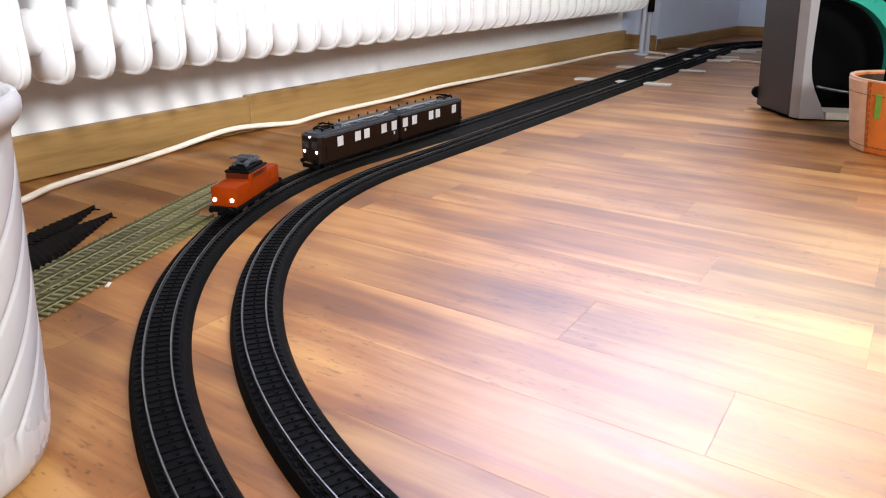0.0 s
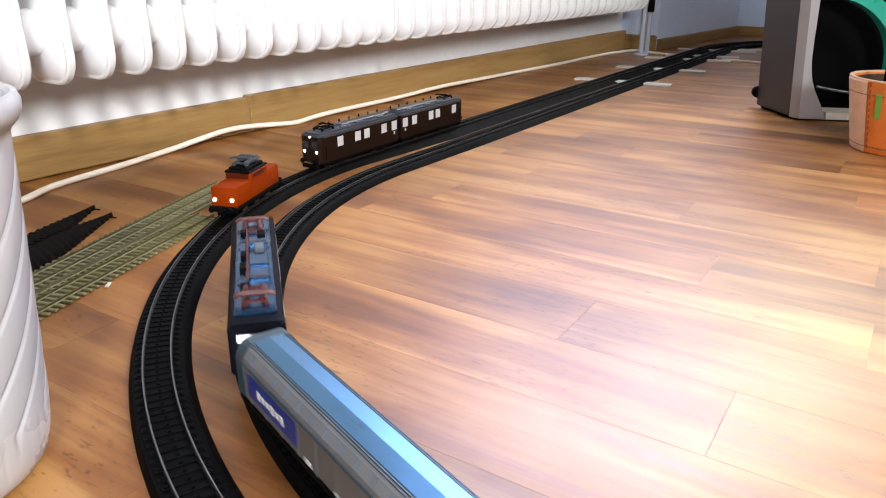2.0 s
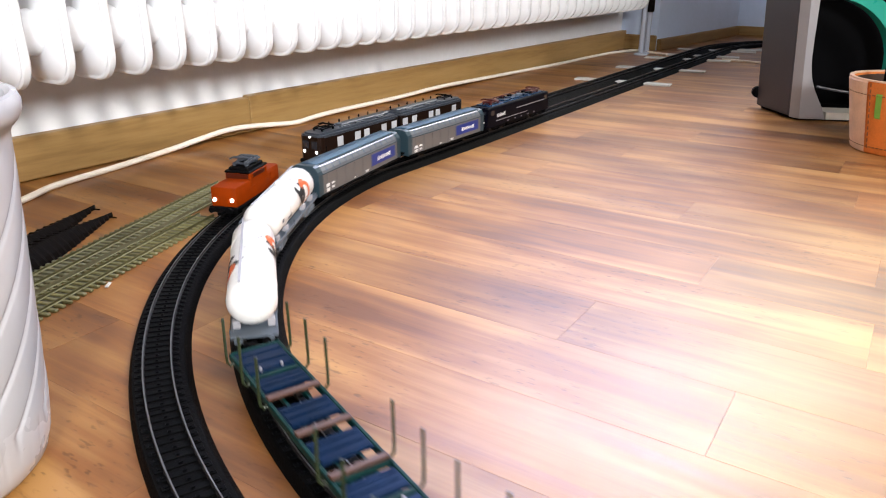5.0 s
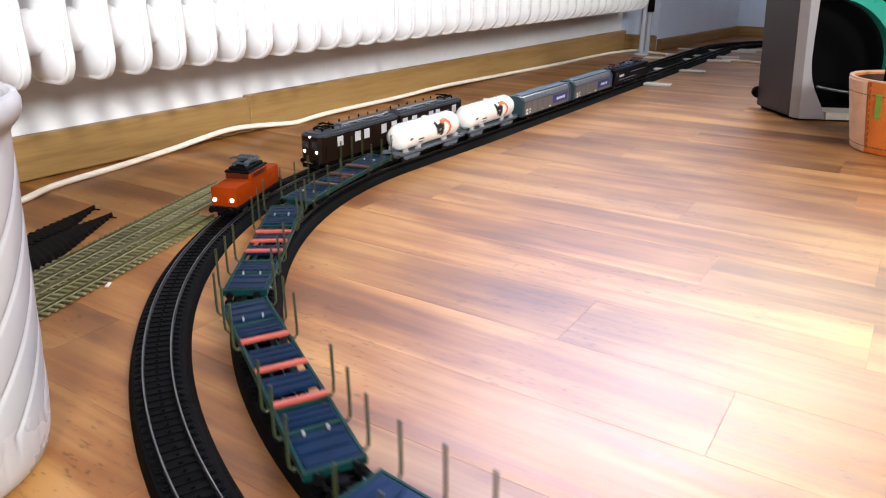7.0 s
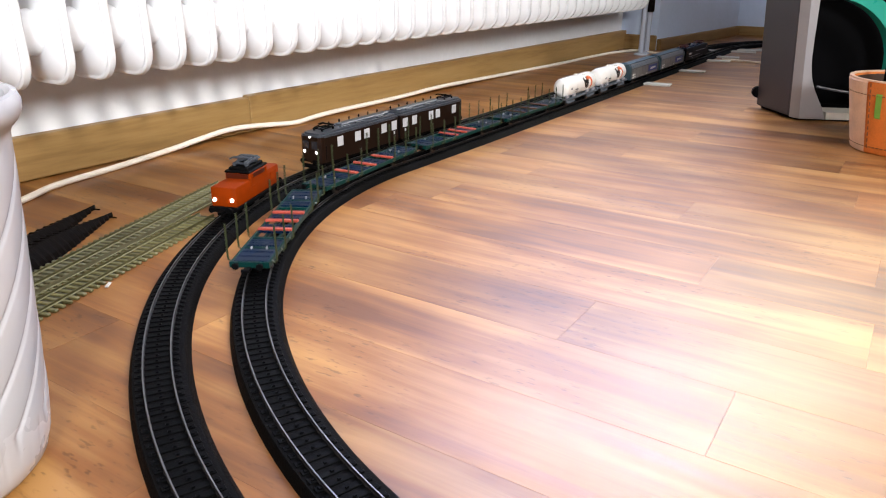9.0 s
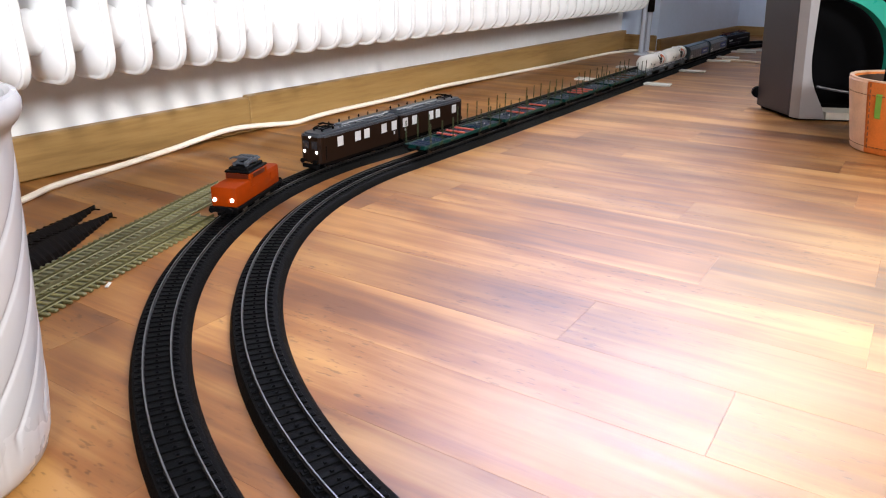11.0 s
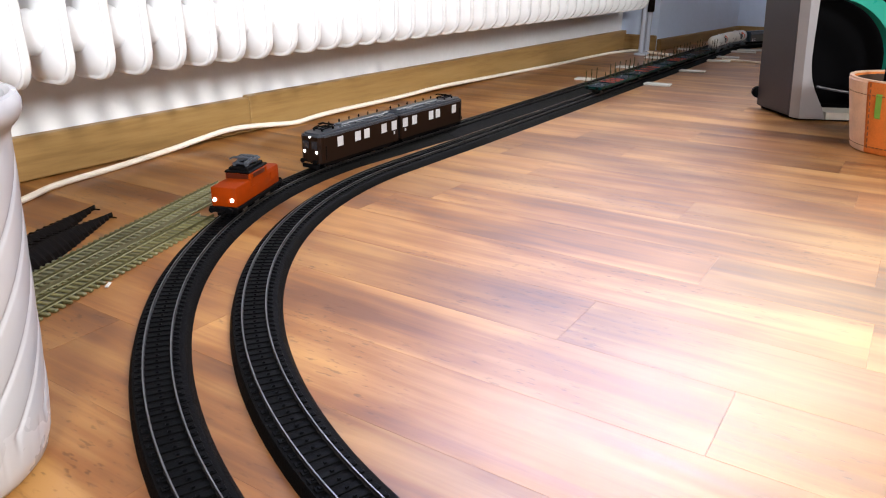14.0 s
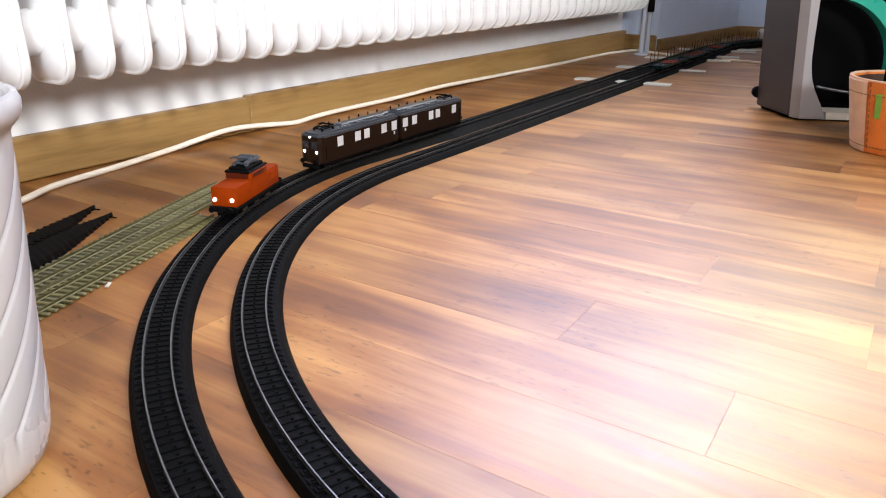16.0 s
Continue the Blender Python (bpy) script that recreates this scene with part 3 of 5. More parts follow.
def pantograph(root, x, z, mat, raised=0.004, s=1, thick=1.0):
    """A folded pantograph: its frame, two arms and two contact strips."""
    bm = B()
    for y in (-0.0065, 0.0065):
        for dx in (-0.010, 0.010):
            rod(bm, (x + dx, y, z), (x + dx, y, z + 0.0026), 0.0013 * thick, 8)
        rod(bm, (x - 0.012, y, z + 0.0026), (x + 0.012, y, z + 0.0026), 0.0008 * thick, 6)
    for dx in (-0.010, 0.010):
        rod(bm, (x + dx, -0.0065, z + 0.0026), (x + dx, 0.0065, z + 0.0026), 0.0008 * thick, 6)
    base = part("pantograph", bm, mat, root)
    for y in (-0.004, 0.004):
        bm = B()
        tube(bm, [(x - s * 0.010, y, z + 0.003), (x + s * 0.012, y * 1.3, z + 0.003 + raised), (x - s * 0.006, y * 1.6, z + 0.004 + 1.6 * raised)], 0.0007 * thick, 6)
        part("arm", bm, mat, base)
    for dx in (-0.0075, -0.0045):
        bm = tube(B(), [(x + s * dx, -0.0125, z + 0.003 + 1.4 * raised), (x + s * dx, -0.009, z + 0.0045 + 1.6 * raised), (x + s * dx, 0.009, z + 0.0045 + 1.6 * raised), (x + s * dx, 0.0125, z + 0.003 + 1.4 * raised)], 0.0007 * thick, 6)
        part("contact_strip", bm, mat, base)
    return base


def insulators(root, xs, y, z, mat):
    for x in xs:
        bm = B()
        rod(bm, (x, y, z), (x, y, z + 0.0042), 0.0008, 8)
        rod(bm, (x, y, z + 0.0012), (x, y, z + 0.0018), 0.0015, 8)
        rod(bm, (x, y, z + 0.0026), (x, y, z + 0.0032), 0.0015, 8)
        part("insulator", bm, mat, root)


def body_outline(w, z0, z1, chamfer, drop, n=5):
    """Half-rounded cross-section of a body: width w, from z0 to z1, with its shoulders drawn in."""
    pts = [(-w / 2, z0), (-w / 2, z1 - drop)]
    for k in range(1, n):
        a = radians(90 * k / n)
        pts.append((-w / 2 + chamfer * (1 - math.cos(a)), z1 - drop + drop * math.sin(a)))
    pts.append((-w / 2 + chamfer, z1))
    return pts + [(-y, z) for y, z in reversed(pts)]


def main_loco():
    root = thing("electric_locomotive", pose(0, 0, 0), "black electric locomotive with red pantographs hauling the train", "model locomotive")
    L, w = 0.208, 0.0335
    bm = prism(B(), body_outline(w, 0.0085, 0.0385, 0.003, 0.003), -L / 2, L / 2)
    for v in bm.verts:
        if abs(v.co.x) > L / 2 - 0.001 and v.co.z > 0.020:
            v.co.x *= 1 - 0.055 * (v.co.z - 0.020) / 0.0185
    bmesh.ops.bevel(bm, geom=[e for e in bm.edges if abs(abs(e.verts[0].co.x) - L / 2) < 0.009 and abs(abs(e.verts[1].co.x) - L / 2) < 0.009], offset=0.0012, segments=2, affect="EDGES")
    part("body", bm, BLACK_PAINT, root, smooth=True)
    bm = box(B(), 0, 0, 0.0392, L - 0.034, 0.0255, 0.0022, 0.0008)
    part("roof", bm, LOCO_ROOF, root, "grey roof panel with blue sky reflection in its colour")
    for x, sx in ((-0.030, 0.018), (-0.004, 0.020), (0.034, 0.016)):
        part("roof_hatch", box(B(), x, -0.003, 0.0408, sx, 0.014, 0.0024, 0.0006), LOCO_ROOF, root)
    part("switch_box", box(B(), 0.016, -0.004, 0.0425, 0.013, 0.007, 0.0040, 0.0008), TANK_GREY, root, "grey roof switch")
    for x, y, sx, sy in ((-0.052, 0.006, 0.010, 0.006), (-0.018, 0.007, 0.012, 0.005), (0.004, 0.006, 0.009, 0.006), (0.046, -0.006, 0.012, 0.006), (0.052, 0.007, 0.007, 0.005)):
        part("roof_resistor", box(B(), x, y, 0.0418, sx, sy, 0.0038, 0.0006), UNDER, root, "black roof equipment")
    for x in (-0.040, 0.026):
        part("cross_conductor", tube(B(), [(x, -0.011, 0.0415), (x, -0.009, 0.0440), (x, 0.009, 0.0440), (x, 0.011, 0.0415)], 0.0006, 6), BLACK_MARK, root)
    for x, s in ((-0.066, 1), (0.066, -1)):
        pantograph(root, x, 0.0402, RED_PART, 0.0012, s, 1.5)
    insulators(root, (-0.034, -0.022, 0.02, 0.032), 0.004, 0.0418, RED_PART)
    bm = B()
    tube(bm, [(-0.05, 0.004, 0.0455), (0.05, 0.004, 0.0455)], 0.0007, 6)
    part("roof_line", bm, RED_PART, root)
    for x, s in ((L / 2 - 0.0058, 1), (-L / 2 + 0.0058, -1)):
        part("windscreen", box(B(), 0, 0, 0, 0.0012, 0.025, 0.0085, 0.0008, m=pose(x + s * 0.0012, 0, 0.0315, 0, -s * 26, 0)), DARK_GLASS, root)
        for y in (-0.0105, 0.0105):
            part("lamp", rod(B(), (s * (L / 2 - 0.001), y, 0.0175), (s * (L / 2 + 0.0006), y, 0.0175), 0.0017, 12), WHITE_MARK, root, "clear lamp glass")
    for side in (-1, 1):
        y = side * (w / 2 + 0.00025)
        part("stripe", box(B(), 0.036, y, 0.0272, 0.095, 0.0005, 0.0009), PALE_LINE, root, "thin pale line")
        part("stripe", box(B(), -0.026, y, 0.0170, 0.100, 0.0005, 0.0007), PALE_LINE, root)
        bm = B()
        for k, (dx, h) in enumerate(((0, 0.006), (0.0042, 0.0045), (0.0082, 0.0058), (0.0122, 0.0045), (0.0164, 0.0045), (0.0205, 0.0062))):
            box(bm, -0.072 + dx, y, 0.0218 + h / 2, 0.0022, 0.0005, h * 0.85)
        part("lettering", bm, WHITE_MARK, root, "illegible white lettering")
        for x in (-0.088, 0.088):
            part("cab_window", box(B(), x, y, 0.030, 0.009, 0.0005, 0.007), DARK_GLASS, root)
        bm = B()
        for k in range(5):
            box(bm, -0.04 + 0.022 * k, y, 0.0118, 0.004, 0.0005, 0.0009)
        part("small_print", bm, PALE_LINE, root, "illegible small print")
    part("underframe", box(B(), 0, 0, 0.0065, 0.07, 0.027, 0.006, 0.001), UNDER, root)
    for x in (-0.062, 0.062):
        bogie(root, x, 0.030)
    for x in (-L / 2 + 0.006, L / 2 - 0.006):
        part("snow_plough", box(B(), x, 0, 0.0055, 0.004, 0.027, 0.006, 0.001), UNDER, root)
    buffers(root, L / 2 + 0.005)
    return root


def sliding_wall_wagon():
    root = thing("sliding_wall_wagon", pose(0, 0, 0), "silver-grey sliding-wall goods wagon with a blue panel", "model wagon", "sliding-wall wagons")
    L, w = 0.186, 0.0335
    lower = [(-w / 2, 0.0085), (-w / 2, 0.0305), (w / 2, 0.0305), (w / 2, 0.0085)]
    part("body", prism(B(), lower, -L / 2 + 0.008, L / 2 - 0.008), SILVER, root, "silver-grey sliding walls")
    roof = [(-w / 2, 0.0305), (-w / 2 + 0.0010, 0.0340), (-w / 2 + 0.0040, 0.0384), (-0.0100, 0.0402), (0.0100, 0.0402), (w / 2 - 0.0040, 0.0384), (w / 2 - 0.0010, 0.0340), (w / 2, 0.0305)]
    part("roof", prism(B(), roof, -L / 2 + 0.008, L / 2 - 0.008), ROOF_GREY, root, "grey roof shoulders")
    crown = [(-0.0094, 0.0403), (-0.0088, 0.0411), (0.0, 0.0420), (0.0088, 0.0411), (0.0094, 0.0403)]
    part("roof_crown", prism(B(), crown, -L / 2 + 0.0085, L / 2 - 0.0085), SKY_TINTED_SHEET, root, "glossy grey roof crown with the sky's blue reflection in its colour")
    bm = B()
    for s in (-1, 1):
        box(bm, 0, s * 0.0098, 0.0405, L - 0.018, 0.0007, 0.0009)
        box(bm, 0, s * 0.0112, 0.0400, L - 0.018, 0.0004, 0.0008)
        box(bm, 0, s * (w / 2 + 0.0002), 0.0310, L - 0.018, 0.0008, 0.0010)
    part("roof_rib", bm, END_CAP, root, "dark roof seam")
    for k in range(12):
        x = -0.0745 + 0.01355 * k
        bm = B()
        for s in (-1, 1):
            tube(bm, [(x, s * (w / 2 - 0.0008), 0.0334), (x, s * (w / 2 - 0.0043), 0.0384)], 0.0005, 5)
        part("roof_batten", bm, SKY_TINTED_SHEET, root)
    end = [(y * 1.03, z + (0.0006 if z > 0.02 else 0)) for y, z in [(-w / 2, 0.0085), (-w / 2, 0.0305)] + roof[1:-1] + [(w / 2, 0.0305), (w / 2, 0.0085)]]
    for x in (-1, 1):
        a, b = sorted((x * (L / 2 - 0.0085), x * L / 2))
        part("end_wall", prism(B(), end, a, b), END_CAP, root, "dark blue-grey end cap")
    for s in (-1, 1):
        y = s * (w / 2 + 0.0003)
        for k in range(9):
            part("wall_post", box(B(), -0.076 + 0.019 * k, y, 0.0195, 0.0012, 0.0006, 0.021), SILVER, root)
        part("sill", box(B(), 0, y, 0.0082, L - 0.006, 0.0016, 0.0028, 0.0004), UNDER, root)
        part("panel", box(B(), 0.048, y + s * 0.0003, 0.0215, 0.058, 0.0006, 0.0135), BLUE_MARK, root, "blue panel with a pale band")
        bm = B()
        for k, (dx, h) in enumerate(((0, 0.005), (0.0055, 0.0035), (0.011, 0.005), (0.0165, 0.0035), (0.022, 0.0035), (0.0275, 0.005))):
            box(bm, 0.035 + dx, y + s * 0.0007, 0.0212, 0.0035, 0.0004, h)
        part("lettering", bm, WHITE_MARK, root, "illegible pale lettering")
        bm = B()
        for x, z, sx, sz in ((-0.076, 0.0175, 0.006, 0.0035), (-0.076, 0.0125, 0.006, 0.0035), (-0.066, 0.018, 0.005, 0.0022), (-0.066, 0.0135, 0.004, 0.0022), (0.008, 0.0125, 0.006, 0.0025), (-0.02, 0.012, 0.003, 0.0015)):
            box(bm, x, y + s * 0.0004, z, sx, 0.0005, sz)
        part("label_plate", bm, WHITE_MARK, root, "white data panels")
        bm = B()
        for x in (-0.055, 0.055):
            box(bm, x, s * 0.0128, 0.0060, 0.013, 0.002, 0.005, 0.0006)
        part("axle_guard", bm, UNDER, root)
    for x in (-0.055, 0.055):
        wheelset(root, x)
    part("underframe", box(B(), 0, 0, 0.0066, L - 0.02, 0.018, 0.003), UNDER, root)
    buffers(root, L / 2 + 0.006)
    return root


def arc_mark(bm, r, a0, a1, wide, rt, x, z, s, f=1, n=14):
    """A curved stripe on the side of a tank of radius rt: arc of radius r about (x, z)."""
    def at(px, pz):
        dz = max(-rt * 0.98, min(rt * 0.98, pz - z))
        return Vector((px, s * (math.sqrt(rt * rt - dz * dz) + 0.00035), pz))
    rows = []
    for k in range(n + 1):
        a = radians(a0 + (a1 - a0) * k / n)
        rows.append([bm.verts.new(at(x + f * (r + d) * math.cos(a), z + (r + d) * math.sin(a))) for d in (-wide / 2, 0, wide / 2)])
    for a, b in zip(rows, rows[1:]):
        for k in range(2):
            bm.faces.new((a[k], a[k + 1], b[k + 1], b[k]))
    return bm


def bar_mark(bm, p, q, wide, rt, z, s, n=6):
    def at(px, pz):
        dz = max(-rt * 0.98, min(rt * 0.98, pz - z))
        return Vector((px, s * (math.sqrt(rt * rt - dz * dz) + 0.0005), pz))
    p, q = Vector(p), Vector(q)
    d = (q - p).normalized()
    o = Vector((-d.y, d.x)) * wide / 2
    rows = []
    for k in range(n + 1):
        c = p.lerp(q, k / n)
        rows.append([bm.verts.new(at(*(c - o))), bm.verts.new(at(*(c + o)))])
    for a, b in zip(rows, rows[1:]):
        bm.faces.new((a[0], a[1], b[1], b[0]))
    return bm


def tank_wagon():
    root = thing("tank_wagon", pose(0, 0, 0), "white tank wagon with a black and orange emblem", "model wagon", "tank wagons")
    L, rt, zc = 0.136, 0.0165, 0.0300
    prof = [(0.0008, -L / 2), (0.006, -L / 2 + 0.0004), (0.011, -L / 2 + 0.0020), (0.0145, -L / 2 + 0.0050), (rt, -L / 2 + 0.010)]
    prof += [(rt, -L / 2 + 0.010 + (L - 0.02) * k / 6) for k in range(1, 6)]
    prof += [(r, -z) for r, z in reversed(prof[:5])]
    part("tank", lathe(B(), prof, 36), TANK_WHITE, root, "white tank barrel", smooth=True, m=pose(0, 0, zc, 0, 90, 0))
    for x in (-0.032, 0.032):
        bm = B()
        lathe(bm, [(rt, -0.0008), (rt + 0.0003, -0.0007), (rt + 0.0003, 0.0007), (rt, 0.0008)], 36)
        part("tank_band", bm, TANK_WHITE, root, smooth=True, m=pose(x, 0, zc, 0, 90, 0))
    bm = B()
    rod(bm, (0, 0, zc + rt - 0.001), (0, 0, zc + rt + 0.0022), 0.0042, 18)
    part("dome", bm, TANK_WHITE, root, smooth=True)
    for y in (0.0068,):
        part("walkway", box(B(), 0.004, y, zc + rt - 0.0009, 0.128, 0.0017, 0.0007), PALE_LINE, root, "narrow grey catwalk")
    bm = B()
    for x in (0.064, 0.068):
        tube(bm, [(x, 0.0068, zc + rt - 0.0005), (x, 0.0100, zc + 0.0125), (x + 0.004, 0.0125, 0.012)], 0.0005, 6)
    part("ladder", bm, TANK_GREY, root)
    for s in (-1, 1):
        f = -s
        bm = arc_mark(B(), 0.0108, -62, 140, 0.0052, rt, f * 0.0265, zc + 0.0002, s, f)
        part("emblem_arc", bm, ORANGE_MARK, root, "orange arc of the emblem")
        bm = B()
        bar_mark(bm, (f * 0.0040, zc + 0.0115), (f * 0.0110, zc - 0.0050), 0.0064, rt, zc, s)
        bar_mark(bm, (f * 0.0210, zc + 0.0156), (f * 0.0170, zc - 0.0080), 0.0084, rt, zc, s)
        bar_mark(bm, (f * 0.0090, zc + 0.0035), (f * 0.0190, zc + 0.0070), 0.0056, rt, zc, s)
        part("emblem_stroke", bm, BLACK_MARK, root, "black strokes of the emblem")
        bm = B()
        for x, z, sx, sz in ((-0.03, -0.004, 0.012, 0.0022), (-0.03, -0.008, 0.009, 0.0016), (-0.052, -0.001, 0.006, 0.003)):
            bar_mark(bm, (x - sx / 2, zc + z), (x + sx / 2, zc + z), sz, rt, zc, s)
        part("small_print", bm, TANK_GREY, root, "illegible grey print")
        y = s * 0.0142
        part("frame_beam", box(B(), 0, y, 0.0118, L + 0.010, 0.0016, 0.0034, 0.0004), TANK_GREY, root)
        for x in (-0.058, 0.058, -0.03, 0.03):
            part("saddle", box(B(), x, s * 0.0112, 0.0150, 0.0070, 0.005, 0.0056, 0.0006), PALE_LINE, root)
        bm = B()
        for k in range(6):
            rod(bm, (-0.07 + 0.028 * k, y + s * 0.0008, 0.012), (-0.07 + 0.028 * k, y + s * 0.0008, 0.017), 0.0005, 6)
        part("handrail", bm, TANK_GREY, root)
    part("frame_deck", box(B(), 0, 0, 0.0115, L + 0.010, 0.026, 0.0015), TANK_GREY, root)
    for x in (-1, 1):
        part("end_platform", box(B(), x * (L / 2 + 0.003), 0, 0.0125, 0.008, 0.030, 0.0022, 0.0004), TANK_GREY, root)
    for x in (-0.046, 0.046):
        bogie(root, x, 0.021, TANK_GREY)
    buffers(root, L / 2 + 0.0105, mat=TANK_GREY)
    return root


def stake_wagon():
    root = thing("stake_wagon", pose(0, 0, 0), "empty dark green stake wagon with brick-red cross bars", "model wagon", "stake wagons")
    L, w, z = 0.198, 0.0325, 0.0125
    for s in (-1, 1):
        part("side_beam", box(B(), 0, s * (w / 2 - 0.0011), z - 0.0012, L, 0.0022, 0.0046, 0.0004), FRAME_GREEN, root)
        bm = B()
        box(bm, 0, s * 0.0065, z - 0.0025, L - 0.01, 0.0016, 0.003)
        part("centre_sill", bm, FRAME_GREEN, root)
    for x, n in ((-0.0835, 0.030), (0.0835, 0.030), (-0.0545, 0.016), (0.0545, 0.016), (-0.018, 0.020), (0.018, 0.020)):
        bm = box(B(), x, 0, z, n, w - 0.004, 0.0014, 0.0004)
        for k in range(3):
            box(bm, x - n / 2 + n * (k + 0.5) / 3, 0, z + 0.0009, n * 0.18, w - 0.006, 0.0006)
        part("deck_plate", bm, DECK_SKY_TINT, root, "dark deck plate tinted blue for the sky's reflection")
    for x in (-0.099, 0.099):
        part("headstock", box(B(), x, 0, z - 0.0012, 0.0028, w, 0.005, 0.0004), FRAME_GREEN, root)
    for x in (-0.0655, 0.0655, -0.042, 0.042):
        part("cross_member", box(B(), x, 0, z - 0.0004, 0.0034, w - 0.003, 0.0024, 0.0003), FRAME_GREEN, root)
    for x in (-0.039, 0.0, 0.039):
        part("load_bar", box(B(), 0, 0, z + 0.0018, 0.0044, w - 0.0015, 0.0022, 0.0004), BAR_RED, root, "brick-red cross bar", m=pose(x, 0, 0))
    for x in (-0.0705, 0.0705):
        for y in (-0.006, 0.007):
            part("ratchet", box(B(), x, y, z + 0.0016, 0.0016, 0.0012, 0.0032), PALE_LINE, root, "pale lashing ratchet")
    bm = tube(B(), [(0, 0.0, -0.001), (0, 0.0022, -0.0020), (0, 0.0038, 0.0002), (0, 0.0040, 0.006), (0, 0.0036, 0.030)], 0.0009, 6)
    first = None
    for x in (-0.091, -0.064, -0.037, 0.037, 0.064, 0.091):
        for s in (-1, 1):
            m = pose(x, s * w / 2, z, 0, 0, 0 if s > 0 else 180)
            if first is None:
                first = part("stake", bm, STAKE_GREEN, root, "thin olive-green stake", m=m)
            else:
                again(first, root, m)
    for x in (-0.066, 0.066):
        bogie(root, x, 0.0205)
    buffers(root, L / 2 + 0.007)
    return root


def brown_loco():
    s0 = 0.088
    root = thing("articulated_locomotive", on_rails(s0, 0.09, X1, Y1, R1), "brown articulated electric locomotive with lit headlights standing on the track", "model locomotive")
    back = root.matrix_basis.inverted()
    for k in (0, 1):
        c = s0 - 0.0828 + 0.1656 * k
        m = back @ on_rails(c, 0.055, X1, Y1, R1)
        L, w = 0.159, 0.0335
        nose = -1 if k == 0 else 1
        bm = B()
        # plan with rounded nose corners
        plan = []
        for x, y in ((nose * L / 2, 0.0125), (nose * (L / 2 - 0.0022), 0.0160), (nose * (L / 2 - 0.0065), w / 2), (-nose * L / 2, w / 2)):
            plan.append((x, y))
        plan = plan + [(x, -y) for x, y in reversed(plan)]
        slab(bm, plan, 0.0085, 0.0405)
        part("body", bm, BROWN_PAINT, root, "dark brown body half", m=m)
        bm = B()
        slab(bm, [(x * 0.995, y * 0.985) for x, y in plan], 0.0405, 0.0424)
        slab(bm, [(x * 0.97, y * 0.80) for x, y in plan], 0.0424, 0.0448)
        part("roof", bm, DARK_ROOF, root, "grey roof", m=m)
        part("roof_duct", box(B(), -nose * 0.024, 0.0, 0.0462, 0.100, 0.012, 0.0030, 0.0010), DARK_ROOF, root, "raised roof duct", m=m)
        for x in (-nose * 0.005, -nose * 0.05, nose * 0.025):
            part("roof_vent", box(B(), x, -0.0092, 0.0456, 0.016, 0.004, 0.0016, 0.0004), DARK_ROOF, root, m=m)
        panto = pantograph(root, nose * 0.054, 0.0448, UNDER, 0.0012, nose)
        panto.matrix_basis = m
        for j in range(6):
            bm = B()
            x = nose * (0.032 - 0.020 * j)
            rod(bm, (x, 0.0105, 0.0444), (x, 0.0105, 0.0500), 0.0008, 8)
            rod(bm, (x, 0.0105, 0.0476), (x, 0.0105, 0.0484), 0.0014, 8)
            part("insulator", bm, UNDER, root, m=m)
        for s in (-1, 1):
            y = s * (w / 2 + 0.0003)
            for x in ((-0.043, -0.0085, 0.0100, 0.0470) if k == 0 else (-0.048, -0.0068, 0.0110, 0.0546)):
                bm = box(B(), x, y, 0.0305, 0.0112, 0.0006, 0.0122, 0.0002)
                part("window", bm, PALE_PANE, root, "pale framed side window", m=m)
            part("window", box(B(), -nose * 0.0700, y, 0.0305, 0.0112, 0.0006, 0.0122), PALE_PANE, root, m=m)
            part("plate", box(B(), -nose * 0.0700, y, 0.0205, 0.0026, 0.0006, 0.0034), PALE_PANE, root, "small pale plate", m=m)
            part("rain_strip", box(B(), 0, y, 0.0398, L - 0.014, 0.0007, 0.0008), DARK_ROOF, root, m=m)
            part("sill", box(B(), 0, s * (w / 2 - 0.002), 0.0078, L - 0.012, 0.002, 0.003), UNDER, root, m=m)
            part("handrail", rod(B(), (nose * (L / 2 - 0.0095), y, 0.012), (nose * (L / 2 - 0.0095), y, 0.030), 0.0005, 6), UNDER, root, m=m)
        x = nose * (L / 2 + 0.0004)
        for y, z, r in ((-0.0098, 0.0220, 0.0017), (0.0098, 0.0220, 0.0017), (0.0, 0.0400, 0.0012)):
            bm = rod(B(), (x - nose * 0.0012, y, z), (x + nose * 0.0006, y, z), r, 14)
            part("headlight", bm, LAMP if k == 0 else WHITE_MARK, root, "lit white headlight" if k == 0 else "unlit lamp", m=m)
        for y in (-0.0066, 0.0066):
            part("windscreen", box(B(), x - nose * 0.0002, y, 0.0305, 0.0008, 0.0085, 0.0095), DARK_GLASS, root, "dark cab window", m=m)
        part("underframe", box(B(), 0, 0, 0.0060, L - 0.03, 0.022, 0.006), UNDER, root, m=m)
        for bx in (-0.046, 0.046):
            for y in (-0.0128, 0.0128):
                fr = part("bogie_frame", box(B(), bx, y, 0.0055, 0.044, 0.002, 0.0052, 0.0008), UNDER, root, m=m)
            for j in (-1, 1):
                wheelset(fr, bx + j * 0.014, 0.0062)
        bm = B()
        for y in (-0.0098, 0.0098):
            rod(bm, (nose * (L / 2 - 0.002), y, 0.0110), (nose * (L / 2 + 0.0055), y, 0.0110), 0.0015, 8)
            rod(bm, (nose * (L / 2 + 0.0045), y, 0.0110), (nose * (L / 2 + 0.006), y, 0.0110), 0.0030, 12)
        part("buffer", bm, UNDER, root, smooth=True, m=m)
